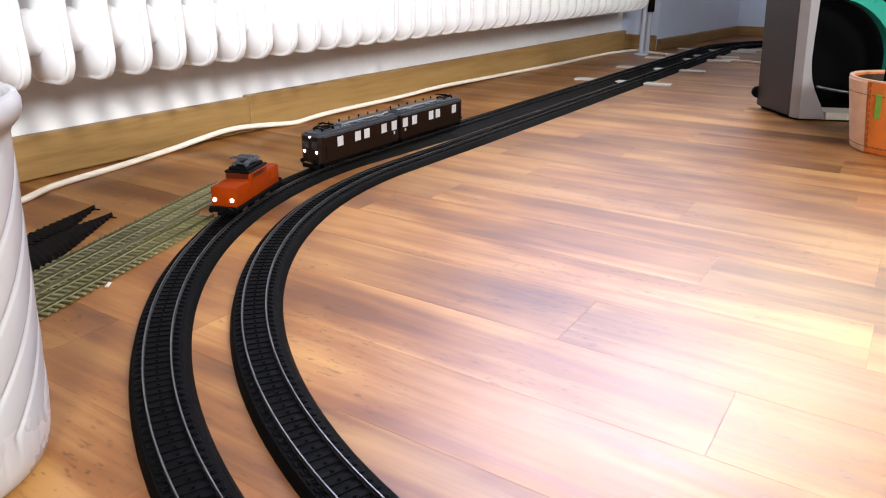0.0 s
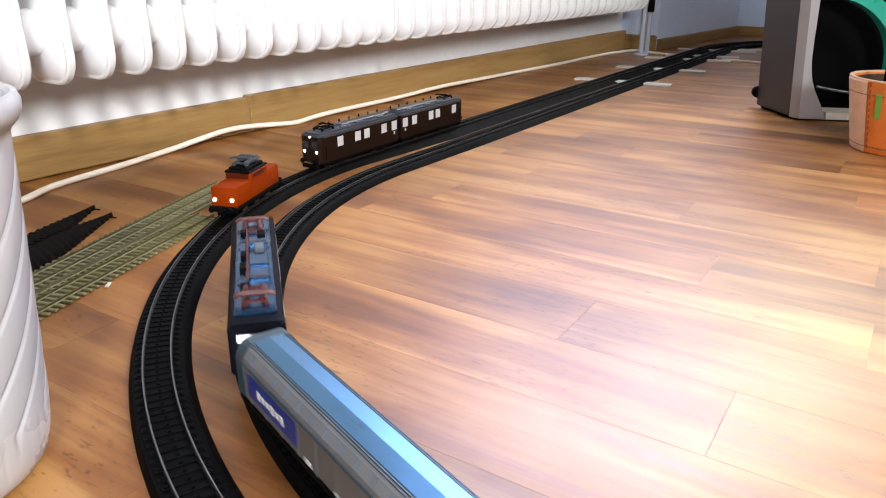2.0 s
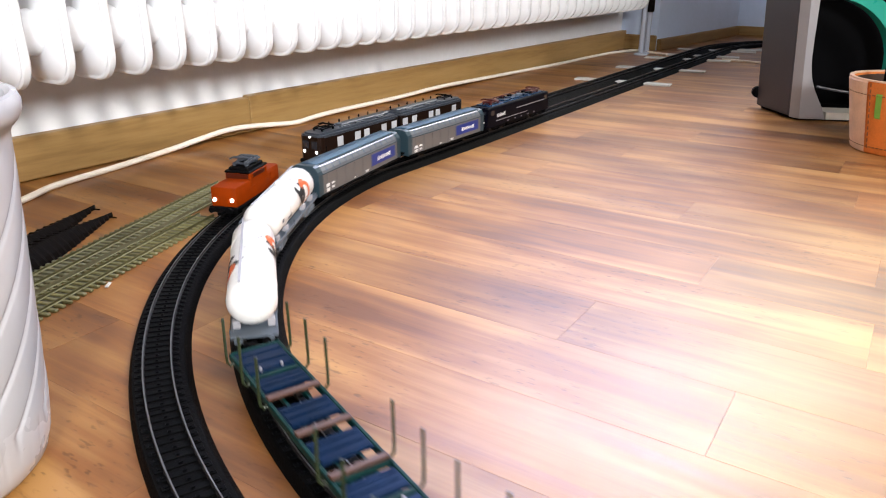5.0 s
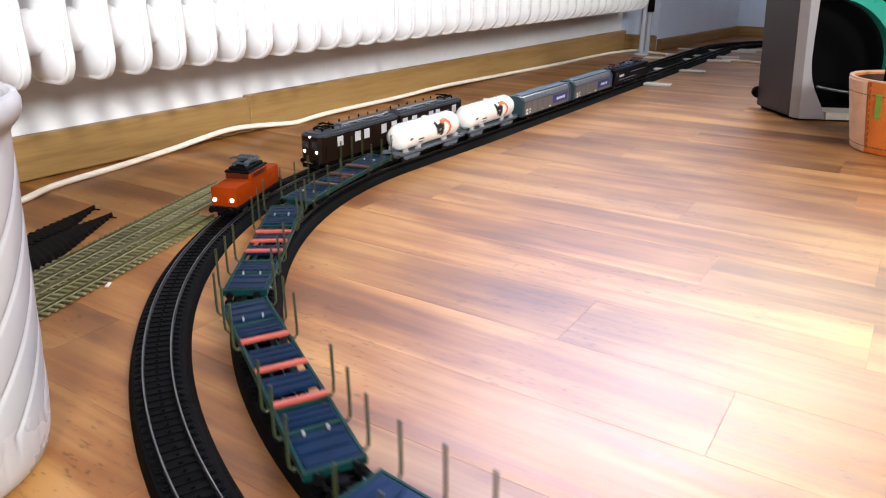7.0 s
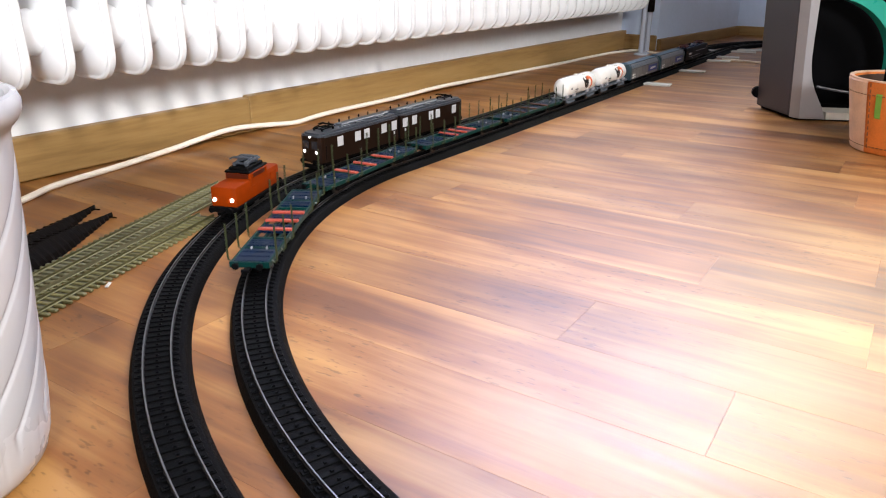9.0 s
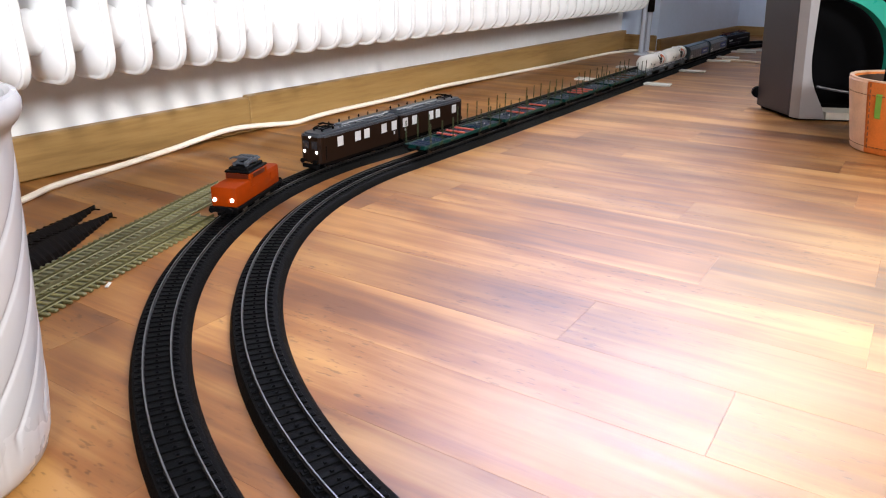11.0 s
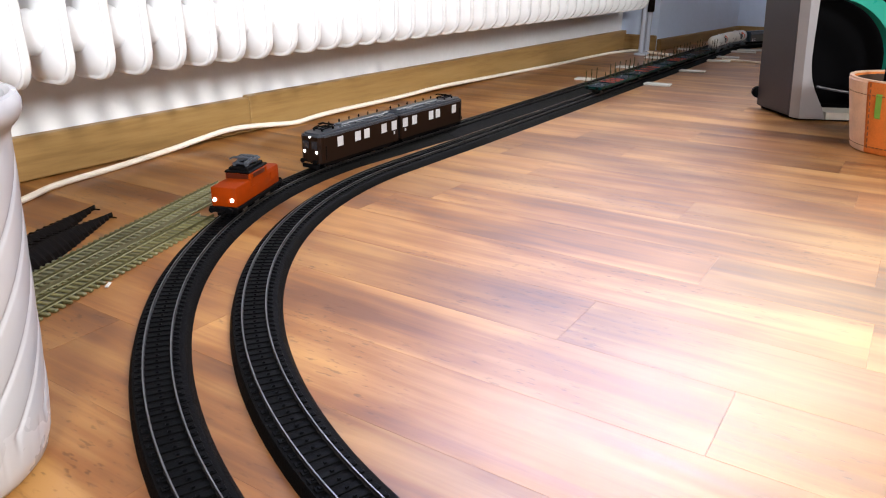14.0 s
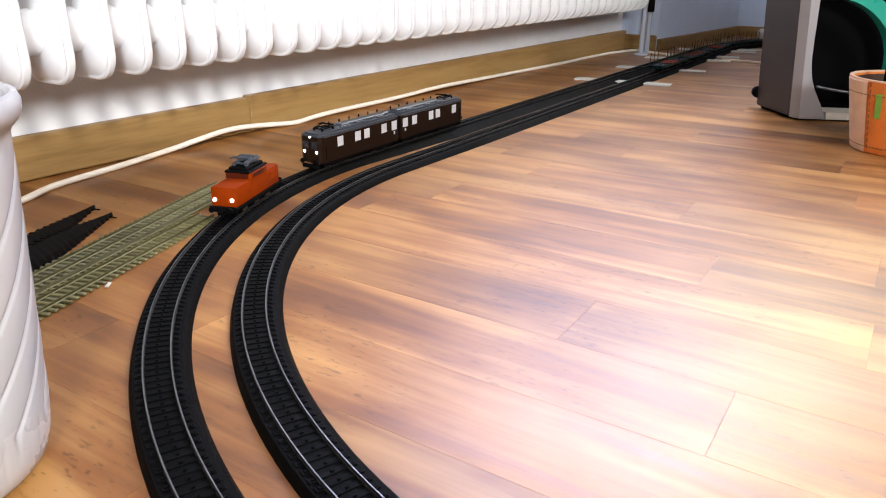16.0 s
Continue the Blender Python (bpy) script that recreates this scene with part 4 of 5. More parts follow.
        part("snow_plough", box(B(), nose * (L / 2 + 0.001), 0, 0.0042, 0.004, 0.026, 0.005, 0.001), UNDER, root, m=m)
    part("gangway", box(B(), 0, -0.001, 0.0245, 0.009, 0.026, 0.030, 0.001), UNDER, root, "black bellows between the halves")


def orange_loco():
    root = thing("shunting_locomotive", on_rails(-0.216, 0.028, X1, Y1, R1) @ pose(0, 0, 0, 0, 0, 180), "orange electric shunting locomotive with lit headlights on the curve", "model locomotive")
    part("hood", box(B(), 0, 0, 0.0205, 0.100, 0.0275, 0.0210, 0.0022, seg=2), ORANGE_PAINT, root, "orange hoods", smooth=True)
    part("cab", box(B(), -0.002, 0, 0.0295, 0.040, 0.0280, 0.0150, 0.0015), ORANGE_PAINT, root, "orange centre cab")
    for s in (-1, 1):
        part("cab_window", box(B(), -0.002, s * 0.01410, 0.0335, 0.026, 0.0006, 0.0044), CAB_GLASS, root)
        part("walkway", box(B(), 0, s * 0.0142, 0.0096, 0.104, 0.0024, 0.0018), UNDER, root)
        part("louvre", box(B(), -0.036, s * 0.0139, 0.0220, 0.014, 0.0004, 0.008), ORANGE_PAINT, root)
    for x in (0.0182, -0.0222):
        part("cab_end_window", box(B(), x, 0, 0.0335, 0.0006, 0.024, 0.0056), CAB_GLASS, root)
    part("cab_roof", box(B(), -0.002, 0, 0.0378, 0.042, 0.0285, 0.0024, 0.0010), UNDER, root, "black cab roof")
    part("roof_box", box(B(), -0.002, 0, 0.0404, 0.036, 0.021, 0.0034, 0.0008), UNDER, root, "black roof box")
    pantograph(root, -0.003, 0.0415, DARK_ROOF, 0.0016, 1, 1.5)
    pantograph(root, 0.000, 0.0425, DARK_ROOF, 0.0020, -1, 1.3)
    for x in (1, -1):
        for y in (-0.0092, 0.0092):
            part("headlight", rod(B(), (x * 0.0495, y, 0.0180), (x * 0.0512, y, 0.0180), 0.0019, 14), LAMP, root, "lit white headlight")
        part("buffer_beam", box(B(), x * 0.0515, 0, 0.0085, 0.003, 0.030, 0.006, 0.0006), UNDER, root)
        bm = B()
        for y in (-0.0098, 0.0098):
            rod(bm, (x * 0.0525, y, 0.0095), (x * 0.0580, y, 0.0095), 0.0015, 8)
            rod(bm, (x * 0.0572, y, 0.0095), (x * 0.0585, y, 0.0095), 0.0030, 12)
        part("buffer", bm, UNDER, root, smooth=True)
        part("coupling", box(B(), x * 0.0560, 0, 0.0070, 0.010, 0.004, 0.003), UNDER, root)
    part("underframe", box(B(), 0, 0, 0.0072, 0.096, 0.024, 0.0045), UNDER, root)
    for x in (-0.026, 0.0, 0.026):
        wheelset(root, x, 0.0062)


# the train: kind, length over buffers, half the distance of its axles or bogies
def make_train():
    loco = main_loco()
    grey = sliding_wall_wagon()
    tank = tank_wagon()
    stake = stake_wagon()
    row = [(loco, 0.217, 0.062), (grey, 0.1975, 0.055)]

    def twin(ob):
        o = copy_thing(ob, Matrix())
        have = [c for c in ob.children if c.name.split(".")[0] == "bogie"]
        made = [c for c in o.children if c.name.split(".")[0] == "bogie"]
        for a, b in zip(have, made):
            BOGIES.append((o, b, a.location.x))
        return o

    row.append((twin(grey), 0.1975, 0.055))
    row += [(tank, 0.160, 0.046), (twin(tank), 0.160, 0.046), (stake, 0.2175, 0.066)]
    row += [(twin(stake), 0.2175, 0.066) for _ in range(3)]
    for k in (6, 8):
        for c in row[k][0].children:
            if c.name.split(".")[0] == "load_bar":
                c.location.x *= 0.6
    for c in row[5][0].children:
        if c.name.split(".")[0] == "load_bar":
            c.data = c.data.copy()
            c.data.materials[0] = BAR_BROWN
    return row


# where the front of the train is, in metres along the inner track, second by second
FRONT = [(0.0, -0.823), (0.5, -0.700), (1.5, -0.455), (4.0, 0.170), (7.0, 0.926), (9.0, 1.414), (11.5, 1.947), (12.5, 2.147), (14.0, 2.442), (15.0, 2.637), (16.0, 2.827)]


def front_at(t):
    ts, ss = [a for a, _ in FRONT], [b for _, b in FRONT]
    slopes = [(ss[i + 1] - ss[i]) / (ts[i + 1] - ts[i]) for i in range(len(ts) - 1)]
    ends = [slopes[0]] + [(a + b) / 2 for a, b in zip(slopes, slopes[1:])] + [slopes[-1]]
    i = max(k for k in range(len(ts) - 1) if t >= ts[k] - 1e-9)
    h = ts[i + 1] - ts[i]
    u = (t - ts[i]) / h
    return ((2 * u**3 - 3 * u**2 + 1) * ss[i] + (u**3 - 2 * u**2 + u) * h * ends[i]
            + (3 * u**2 - 2 * u**3) * ss[i + 1] + (u**3 - u**2) * h * ends[i + 1])


def motions():
    times = [0.25 * k for k in range(65)]
    ahead = 0.0
    for ob, length, reach in TRAIN:
        back = ahead + length / 2
        walk(ob, [(t, on_rails(front_at(t) - back, reach)) for t in times])
        for owner, bg, at in BOGIES:
            if owner is ob:
                rows = []
                for t in times:
                    car = on_rails(front_at(t) - back, reach)
                    own = on_rails(front_at(t) - back + at, 0.011)
                    turn = (car.inverted() @ own).to_euler().z
                    rows.append((t, pose(at, 0, 0, 0, 0, math.degrees(turn))))
                walk(bg, rows)
        ahead += length

# ---- things in the room ----
def cable(name, pts, r, label):
    pts = [Vector(p) for p in pts]
    fine = []
    for i in range(len(pts) - 1):
        p0, p1, p2, p3 = pts[max(i - 1, 0)], pts[i], pts[i + 1], pts[min(i + 2, len(pts) - 1)]
        for k in range(6):
            u = k / 6
            fine.append(0.5 * ((2 * p1) + (p2 - p0) * u + (2 * p0 - 5 * p1 + 4 * p2 - p3) * u * u + (3 * p1 - p0 - 3 * p2 + p3) * u**3))
    fine.append(pts[-1])
    ob = part(name, tube(B(), fine, r, 10), CABLE, smooth=True)
    return tagged(ob, label, "cable")


def loose_track(m, length, label, tie):
    root = thing("loose_track", m, label, "model railway track", "loose tracks by the wall")
    st = stations(length, 0, 1)
    for side in (1, -1):
        part("rail", sweep(B(), [(-0.0011 + side * 0.0083, 0.0022), (0.0011 + side * 0.0083, 0.0022), (0.0004 + side * 0.0083, 0.0030), (0.0004 + side * 0.0083, 0.0047), (-0.0004 + side * 0.0083, 0.0047), (-0.0004 + side * 0.0083, 0.0030)], st), BRASS, root, "tarnished brass rail")
    part("web", box(B(), length / 2, 0, 0.0006, length, 0.021, 0.0012), OLIVE_GAP_SHADE, root, "web under the sleepers, coloured dark for the shaded gaps")
    bm = box(B(), 0, 0, 0.0012, 0.0038, 0.0345, 0.0024, 0.0006)
    first = None
    n = int(length / 0.0075)
    for k in range(n):
        mm = pose(0.004 + 0.0075 * k, 0, 0)
        if first is None:
            first = part("sleeper", bm, tie, root, m=mm)
        else:
            again(first, root, mm)
    return root


def dark_strip(m, length, label):
    """A dark pointed strip of old track: a low ridge with notched edges and cross ribs."""
    root = thing("dark_track_remnant", m, label, "model railway track", "dark track remnants")
    n = 40
    bm = B()
    rows = []
    for k in range(n + 1):
        u = k / n
        w = 0.024 * min(1.0, (1 - u) * 1.6 + 0.03)
        j = 0.0016 * (k % 2)
        h = 0.004 + 0.011 * min(1.0, (1 - u) * 1.7)
        x = u * length
        rows.append([bm.verts.new(p) for p in ((x, -w * 0.7 - j, 0), (x, -w * 0.55 - j, h * 0.4), (x, -w * 0.1, h), (x, w * 0.3, h * 0.9), (x, w * 0.85 + j, h * 0.35), (x, w + j, 0))])
    for p, q in zip(rows, rows[1:]):
        for k in range(6):
            bm.faces.new((p[k], q[k], q[(k + 1) % 6], p[(k + 1) % 6]))
    bm.faces.new(rows[0][::-1])
    bm.faces.new(rows[-1])
    part("web", bm, DARK_BROWN, root)
    for k in range(18):
        u = (k + 0.5) / 22
        w = 0.020 * min(1.0, (1 - u) * 1.6)
        h = 0.004 + 0.011 * min(1.0, (1 - u) * 1.7)
        part("sleeper", box(B(), u * length, w * 0.10, h - 0.0006, 0.0032, w * 0.45, 0.0014, 0.0003), DARK_BROWN, root)
    part("pin", rod(B(), (length - 0.012, -0.004, 0.003), (length - 0.011, -0.011, 0.002), 0.0008, 6), DARK_BROWN, root)
    return root


def batten(x, ylo, yhi, turn=0.0, thick=0.0035, wide=0.030):
    bm = box(B(), 0, 0, thick / 2, wide, yhi - ylo, thick, 0.0006)
    ob = part("batten", bm, WHITE_WOOD)
    ob.matrix_basis = pose(x, (ylo + yhi) / 2, 0, 0, 0, turn)
    return tagged(ob, "white wooden batten lying across under the tracks", "batten", "battens under the tracks")


def planter():
    root = thing("planter", pose(0.100, 0.387, 0), "glossy white ceramic planter with swirling grooves", "planter")
    prof = [(0.046, 0.0), (0.054, 0.0015), (0.0590, 0.007), (0.0615, 0.015), (0.0628, 0.025)]
    prof += [(0.0635 + 0.0090 * k / 110, 0.034 + 0.138 * k / 110) for k in range(111)]
    prof += [(0.0735, 0.175), (0.0770, 0.1785), (0.0792, 0.1825), (0.0795, 0.1870), (0.0780, 0.1905), (0.0755, 0.1910), (0.0730, 0.1895), (0.0710, 0.183), (0.0690, 0.165), (0.0670, 0.152)]

    def swirl(a, z):
        if z < 0.012 or z > 0.170:
            return 0.0
        u = (a * 15 / math.tau - z * 36.0) % 1.0
        fade = min(1.0, (z - 0.012) / 0.02, (0.170 - z) / 0.012)
        return fade * (0.0004 * math.sin(math.pi * u) - 0.0011 * math.exp(-((u if u < 0.5 else 1 - u) / 0.055) ** 2))
    part("pot", lathe(B(), prof, 420, swirl), GLAZE, root, smooth=True)
    bm = lathe(B(), [(0.001, 0.156), (0.03, 0.157), (0.0655, 0.155), (0.0655, 0.150), (0.001, 0.150)], 40)
    part("soil", bm, SOIL, root, "dark soil", smooth=True)


GREY_PLASTIC = material("grey_plastic", (0.062, 0.064, 0.080), 0.38, vary=0.06, scale=30, bump=0.0001, bump_scale=500)
LIGHT_PLASTIC = material("light_grey_plastic", (0.34, 0.335, 0.35), 0.36, vary=0.05, scale=30, bump=0.0001, bump_scale=500)
PALE_SILL = material("pale_sill_plastic", (0.60, 0.58, 0.52), 0.5, vary=0.08, scale=40)
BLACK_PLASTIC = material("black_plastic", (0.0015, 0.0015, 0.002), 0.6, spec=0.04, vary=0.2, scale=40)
TEAL = material("teal_plastic", (0.020, 0.42, 0.31), 0.3, vary=0.08, scale=30)
LEATHER = material("orange_leatherette", (0.72, 0.19, 0.030), 0.55, vary=0.16, scale=45, bump=0.0004, bump_scale=380)
PALE_LEATHER = material("pale_orange_leatherette", (0.84, 0.56, 0.38), 0.55, vary=0.14, scale=45, bump=0.0004, bump_scale=380)
# dark brown that stands in for the shade inside the cup
INNER_SHADE = material("dark_brown_lining", (0.055, 0.026, 0.014), 0.8, vary=0.2, scale=60)
THREAD = material("brown_thread", (0.22, 0.08, 0.03), 0.7, vary=0.2, scale=90)
GREEN_TAG = material("green_tag", (0.20, 0.42, 0.06), 0.6, vary=0.12, scale=70)


def cabinet():
    """A grey plastic housing with a dark hollow in its front, and a teal hoop in it."""
    a = Vector((1.348, 0.182, 0))
    d = Vector((0.059, -0.127, 0)).normalized()      # along the front
    back = Vector((0.098, 0.081, 0)).normalized()    # along the side
    m = Matrix(((d.x, back.x, 0, a.x), (d.y, back.y, 0, a.y), (0, 0, 1, 0), (0, 0, 0, 1)))
    root = thing("plastic_cabinet", Matrix.Translation(a), "grey plastic housing with a dark hollow front on the floor", "cabinet")

    def at(u, v, z):
        u = u - 0.075 * z * max(0.0, 1 - u / 0.17)
        return Vector((d.x * u + back.x * v, d.y * u + back.y * v, z))
    H, W, D = 0.42, 0.34, 0.128

    def hexa(bm, us, vs, zs):
        q = [bm.verts.new(at(u, v, z)) for z in zs for u, v in ((us[0], vs[0]), (us[1], vs[0]), (us[1], vs[1]), (us[0], vs[1]))]
        for f in ((0, 1, 2, 3), (4, 5, 6, 7), (0, 1, 5, 4), (1, 2, 6, 5), (2, 3, 7, 6), (3, 0, 4, 7)):
            bm.faces.new([q[i] for i in f])
        bmesh.ops.recalc_face_normals(bm, faces=bm.faces[:])
        return bm
    # side panel, leaning out slightly with a bevelled front edge
    bm = B()
    ring = [(0.0, 0.018), (0.0, D), (0.012, D), (0.012, 0.004)]
    lo = [bm.verts.new(at(u, v, 0.006)) for u, v in ring]
    hi = [bm.verts.new(at(u + 0.004, v, H)) for u, v in ring]
    for k in range(4):
        bm.faces.new((lo[k], lo[(k + 1) % 4], hi[(k + 1) % 4], hi[k]))
    bm.faces.new(lo)
    bm.faces.new(hi)
    bmesh.ops.recalc_face_normals(bm, faces=bm.faces[:])
    bmesh.ops.bevel(bm, geom=[e for e in bm.edges if abs(e.verts[0].co.z - e.verts[1].co.z) > 0.1], offset=0.003, segments=2, affect="EDGES")
    part("side_panel", bm, GREY_PLASTIC, root, "dark grey side")
    hexaB = hexa(B(), (W - 0.012, W), (0.004, D), (0.006, H))
    part("side_panel", hexaB, GREY_PLASTIC, root)
    # front frame with a waisted opening
    zs = [0.004 + (H - 0.004) * k / 24 for k in range(25)]

    def stile(z):
        return 0.017 + 0.031 * math.exp(-(z / 0.05) ** 2) + 0.003 * max(0.0, (z - 0.11) / 0.1)
    for flip in (False, True):
        bm = B()
        rings = []
        for z in zs:
            o, i = (0.0, stile(z)) if not flip else (W, W - stile(z))
            b = 0.008 if not flip else W - 0.008
            rings.append([bm.verts.new(at(u, v, z)) for u, v in ((o + (0.001 if not flip else -0.001), 0.016), (b, 0.0), (i, -0.002), (i, 0.03), (b, 0.03))])
        for p, q in zip(rings, rings[1:]):
            for k in range(5):
                bm.faces.new((p[k], p[(k + 1) % 5], q[(k + 1) % 5], q[k]))
        bm.faces.new(rings[0])
        bm.faces.new(rings[-1])
        bmesh.ops.recalc_face_normals(bm, faces=bm.faces[:])
        part("front_stile", bm, LIGHT_PLASTIC, root, "lighter grey front frame", smooth=True)
    part("base_rail", hexa(B(), (0.05, W - 0.05), (-0.002, 0.05), (0.004, 0.016)), PALE_SILL, root, "pale grey front sill")
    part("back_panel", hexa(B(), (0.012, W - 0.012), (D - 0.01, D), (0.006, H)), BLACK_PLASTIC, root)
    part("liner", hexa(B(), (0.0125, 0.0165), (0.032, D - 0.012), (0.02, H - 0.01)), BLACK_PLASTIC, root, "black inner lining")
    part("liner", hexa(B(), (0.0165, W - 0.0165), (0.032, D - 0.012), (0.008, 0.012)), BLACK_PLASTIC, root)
    part("top_panel", hexa(B(), (0.0, W), (0.0, D), (H, H + 0.01)), GREY_PLASTIC, root)
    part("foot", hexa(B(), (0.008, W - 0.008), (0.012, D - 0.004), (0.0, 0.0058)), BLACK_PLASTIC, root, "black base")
    bm = B()
    tube(bm, [at(0.055 + 0.17 * u, 0.045, 0.052 - 0.010 * math.sin(math.pi * u)) for u in [k / 16 for k in range(17)]], 0.0022, 8)
    part("inner_rim", bm, GREY_PLASTIC, root, "thin grey rim inside")
    bm = B()
    lathe(bm, [(0.006, -0.012), (0.010, -0.012), (0.010, 0.0), (0.006, 0.0)], 16)
    knob = part("side_knob", bm, BLACK_PLASTIC, root, smooth=True)
    knob.matrix_basis = Matrix.Translation(at(0.0, D - 0.004, 0.028)) @ pose(0, 0, 0, 0, 90, 200)
    # teal hoop
    bm = B()
    rows = []
    for k in range(25):
        ang = radians(-4 + 92 * k / 24)
        row = []
        for rr, v in ((0.112, 0.036), (0.134, 0.036), (0.134, 0.056), (0.112, 0.056)):
            row.append(bm.verts.new(at(0.046 + rr * math.cos(ang), v, 0.088 + rr * math.sin(ang))))
        rows.append(row)
    for p, q in zip(rows, rows[1:]):
        for k in range(4):
            bm.faces.new((p[k], p[(k + 1) % 4], q[(k + 1) % 4], q[k]))
    bm.faces.new(rows[0])
    bm.faces.new(rows[-1])
    bmesh.ops.recalc_face_normals(bm, faces=bm.faces[:])
    part("hoop", bm, TEAL, root, "teal plastic hoop", smooth=True)


def cup():
    c = Vector((1.209, 0.018, 0))
    root = thing("leather_cup", Matrix.Translation(c), "orange stitched leatherette cup on the floor", "cup")
    r, h = 0.062, 0.100
    flare = 0.19
    part("wall", lathe(B(), [(q + flare * z, z) for q, z in ((r - 0.002, 0.0), (r, 0.002), (r + 0.0005, h * 0.5), (r, h - 0.003), (r - 0.001, h), (r - 0.004, h), (r - 0.0045, h - 0.004), (r - 0.004, 0.004))], 64, caps=False), LEATHER, root, smooth=True)
    part("rim", lathe(B(), [(q + flare * h, z) for q, z in ((r - 0.0045, h), (r + 0.0008, h), (r + 0.001, h + 0.002), (r - 0.0045, h + 0.002), (r - 0.0045, h))], 64, caps=False), PALE_LEATHER, root, "pale cut rim", smooth=True)
    part("lining", lathe(B(), [(q + flare * z, z) for q, z in ((r - 0.0056, 0.0045), (r - 0.0056, h - 0.003), (r - 0.0062, h - 0.003), (r - 0.0062, 0.0045))], 48, caps=False), INNER_SHADE, root, "dark brown lining", smooth=True)

    def face(a, rr, z):
        rr += flare * z
        return Vector((rr * math.cos(a), rr * math.sin(a), z))
    a0 = radians(112)
    bm = B()
    rows = []
    for k in range(9):
        a = a0 - 0.45 + 0.93 * k / 8
        rows.append([bm.verts.new(face(a, r + 0.0007, 0.001)), bm.verts.new(face(a, r + 0.0018, 0.003)), bm.verts.new(face(a, r + 0.0018, h - 0.002)), bm.verts.new(face(a, r + 0.0003, h))])
    for p, q in zip(rows, rows[1:]):
        for k in range(3):
            bm.faces.new((p[k], p[k + 1], q[k + 1], q[k]))
    part("overlap_strip", bm, PALE_LEATHER, root, "paler overlapping seam")
    def stitch(pts, name="stitch"):
        bm = B()
        for p, q in pts:
            rod(bm, p, q, 0.0007, 6)
        part(name, bm, THREAD, root, "brown stitching")
    a = a0 + 0.54
    stitch([(face(a, r + 0.0012, 0.008 + 0.0085 * k), face(a, r + 0.0012, 0.013 + 0.0085 * k)) for k in range(11)])
    for z in (0.010, h - 0.018):
        stitch([(face(a0 - 0.6 + 0.085 * k, r + 0.0016, z), face(a0 - 0.6 + 0.085 * k + 0.05, r + 0.0016, z)) for k in range(24)])
    bm = B()
    rows = []
    for k in range(5):
        an = a0 + 0.66 + 0.11 * k / 4
        rows.append([bm.verts.new(face(an, r + 0.0008, 0.051)), bm.verts.new(face(an, r + 0.0022, 0.053)), bm.verts.new(face(an, r + 0.0022, 0.083)), bm.verts.new(face(an, r + 0.0008, 0.085))])
    for p, q in zip(rows, rows[1:]):
        for k in range(3):
            bm.faces.new((p[k], p[k + 1], q[k + 1], q[k]))
    part("tag", bm, GREEN_TAG, root, "small green tag")
    part("bottom", lathe(B(), [(0.001, 0.0005), (r - 0.005, 0.0005), (r - 0.005, 0.004), (0.001, 0.004)], 40), LEATHER, root)
    pen = part("marker_pen", lathe(B(), [(0.003, 0.0), (0.0055, 0.004), (0.0055, 0.085), (0.0065, 0.086), (0.0065, 0.112), (0.004, 0.115)], 20), BLACK_PLASTIC, smooth=True)
    pen.matrix_basis = Matrix.Translation(Vector((1.200, 0.047, 0.0045))) @ pose(0, 0, 0, -2, 1, 0)
    tagged(pen, "black marker pen standing in the cup", "pen")


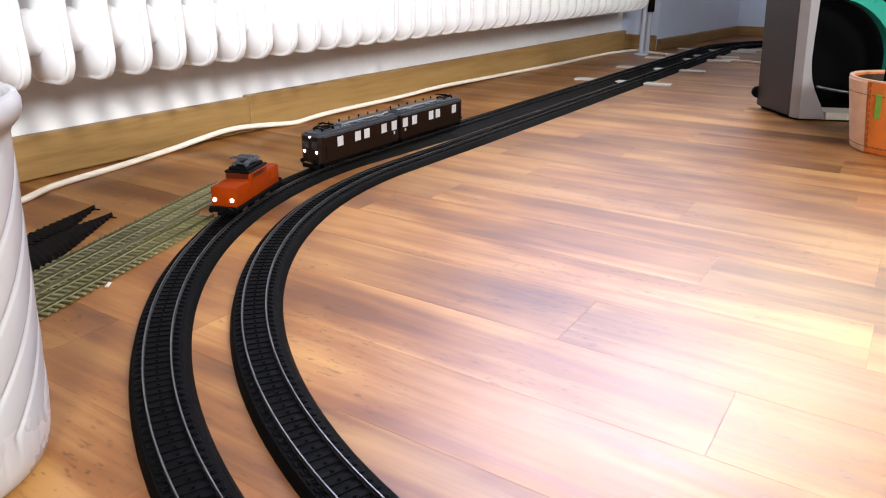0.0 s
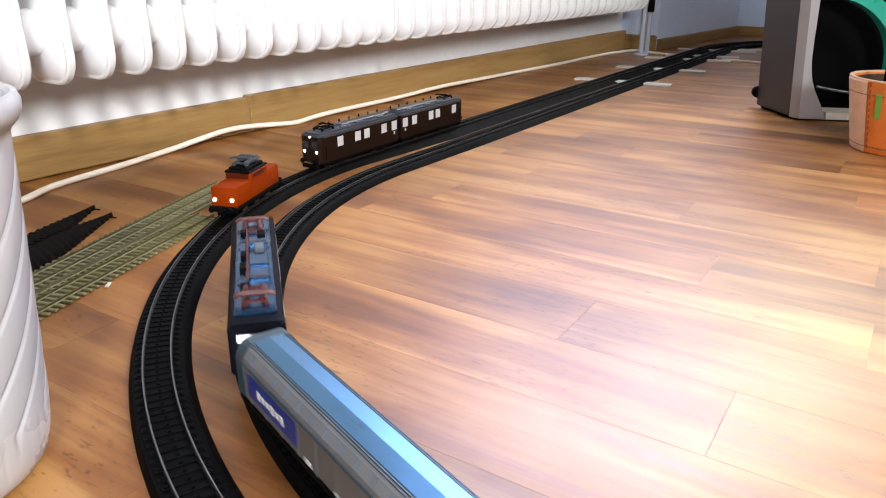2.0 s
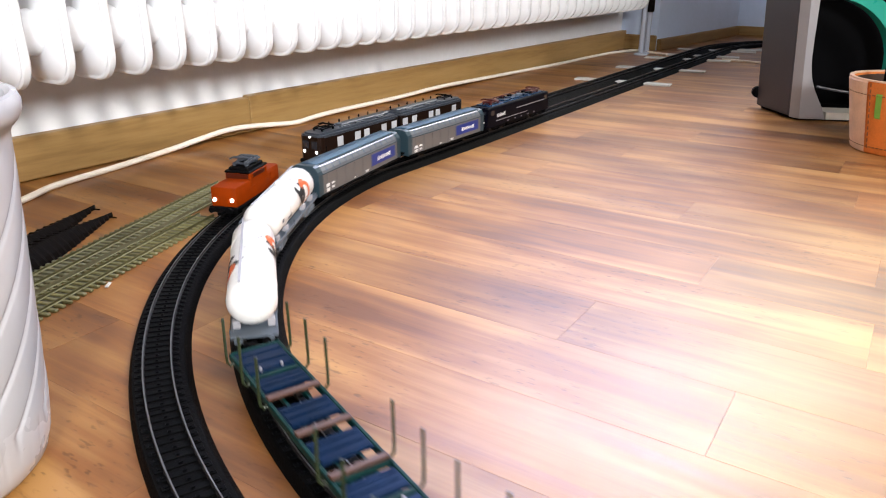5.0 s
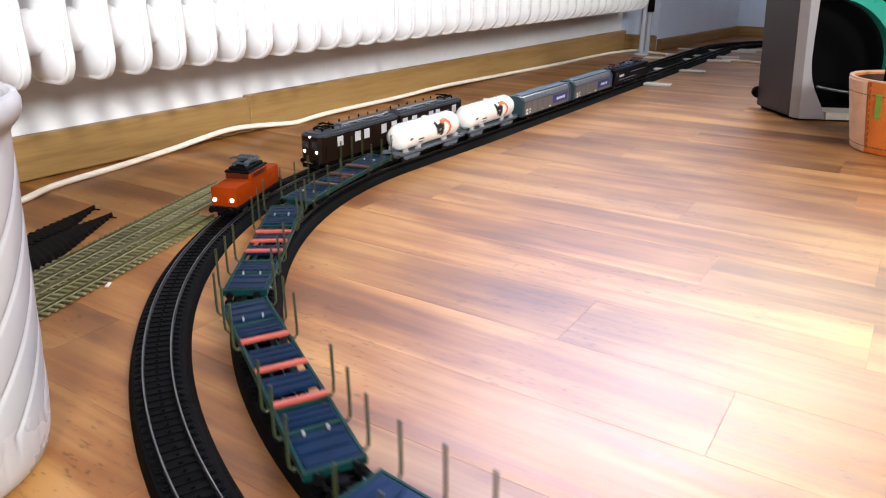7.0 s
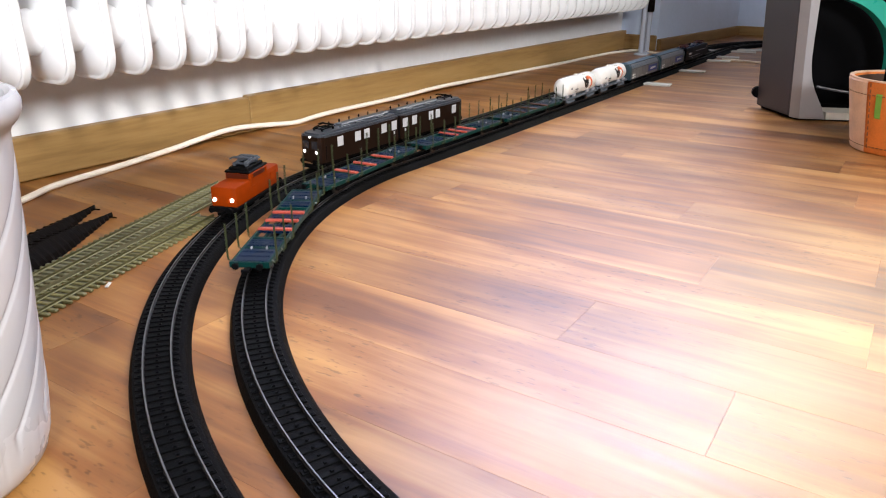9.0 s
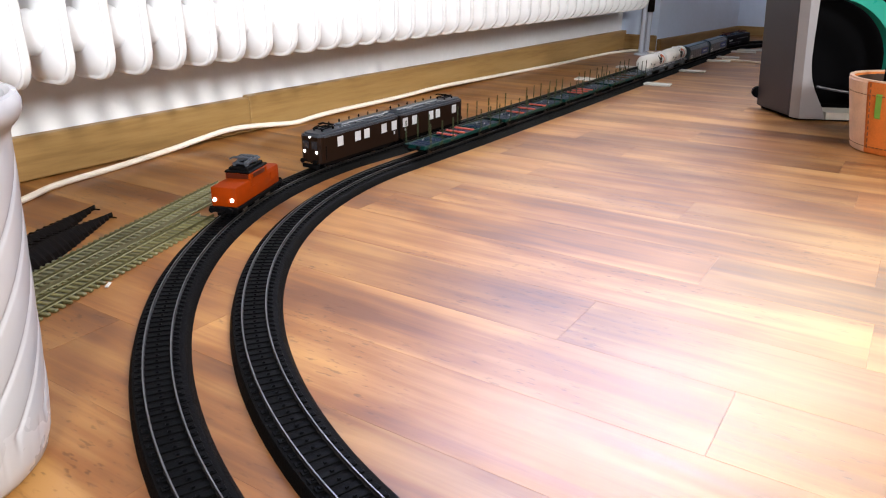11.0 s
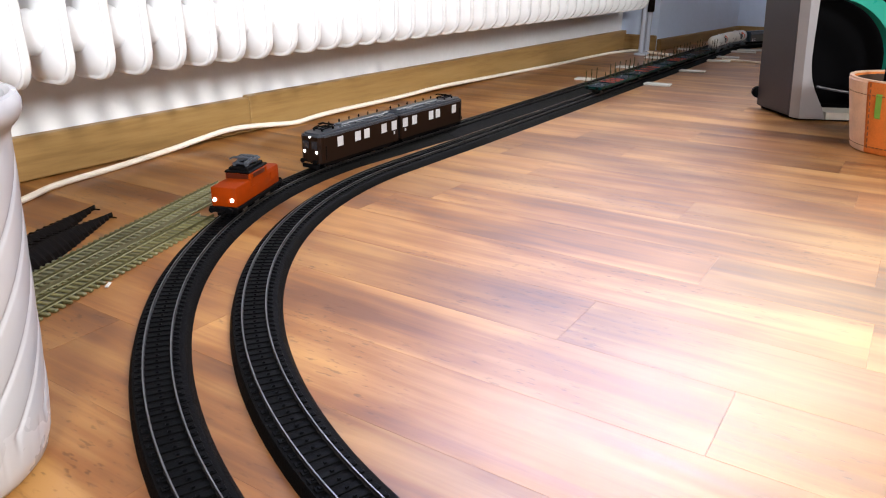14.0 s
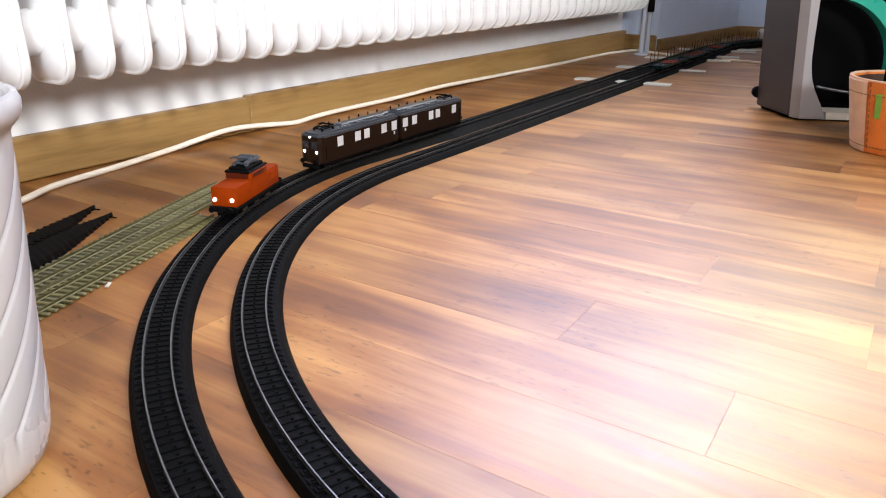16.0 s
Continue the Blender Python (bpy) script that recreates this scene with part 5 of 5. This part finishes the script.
# ---- build ----
lay_floor()
RAD_END, RAD_Y = radiator()
pipes()
lay_track(X0, Y0, R0, "inner oval track sections", BED_INNER)
lay_track(X1, Y1, R1, "outer oval track sections", BED_OUTER)
for bx, lo, hi, tn in ((1.598, 0.474, 0.690, 6), (1.858, 0.470, 0.690, 6), (2.108, 0.470, 0.700, 8), (2.212, 0.470, 0.690, 9), (2.385, 0.460, 0.690, 12), (2.47, 0.40, 0.56, 16)):
    batten(bx, lo, hi, tn)
cable("wall_cable", [(0.20, 0.72, 0.004), (0.367, 0.801, 0.004), (0.423, 0.828, 0.004), (0.506, 0.843, 0.004), (0.601, 0.858, 0.006), (0.649, 0.858, 0.011), (0.701, 0.858, 0.0155), (0.756, 0.858, 0.013), (0.833, 0.850, 0.006), (0.886, 0.850, 0.008), (0.943, 0.850, 0.009), (1.106, 0.850, 0.008), (1.250, 0.846, 0.011), (1.405, 0.842, 0.009), (1.683, 0.838, 0.004), (1.832, 0.828, 0.004), (2.01, 0.822, 0.004), (2.146, 0.806, 0.004), (2.226, 0.776, 0.004), (2.195, 0.72, 0.004), (2.167, 0.66, 0.004)], 0.0038, "cream mains cable lying loose along the baseboard")
cable("white_cable", [(2.150, 0.50, 0.003), (2.148, 0.45, 0.003), (2.135, 0.39, 0.003), (2.10, 0.2, 0.003)], 0.003, "white cable on the floor behind the cabinet")
loose_track(pose(0.0985, 0.4845, 0, 0, 0, 17.9), 0.372, "straight olive track with tarnished brass rails on the floor", OLIVE)
loose_track(pose(0.112, 0.5300, 0, 0, 0, 18.9), 0.455, "straight grey-olive track with tarnished brass rails on the floor", GREY_TIE)
strip_ob = part("brass_strip", box(B(), 0.21, 0, 0.0012, 0.42, 0.008, 0.0024, 0.0005), BRASS)
strip_ob.matrix_basis = pose(0.107, 0.5085, 0, 0, 0, 18.35)
tagged(strip_ob, "flat tarnished brass strip between the loose tracks", "metal strip")
scrap = part("wood_shaving", box(B(), 0, 0, 0.0012, 0.008, 0.003, 0.0012, 0.0004), WHITE_WOOD)
scrap.matrix_basis = pose(0.293, 0.525, 0, 0, -6, 35)
tagged(scrap, "tiny pale wood shaving on the floor", "shaving")
dark_strip(pose(0.235, 0.600, 0, 0, 0, 27), 0.185, "dark brown pointed track remnant on the floor")
dark_strip(pose(0.205, 0.598, 0.0, 0, 0, 32), 0.235, "longer dark brown pointed track remnant on the floor")
planter()
cabinet()
cup()
brown_loco()
orange_loco()
TRAIN = make_train()
motions()
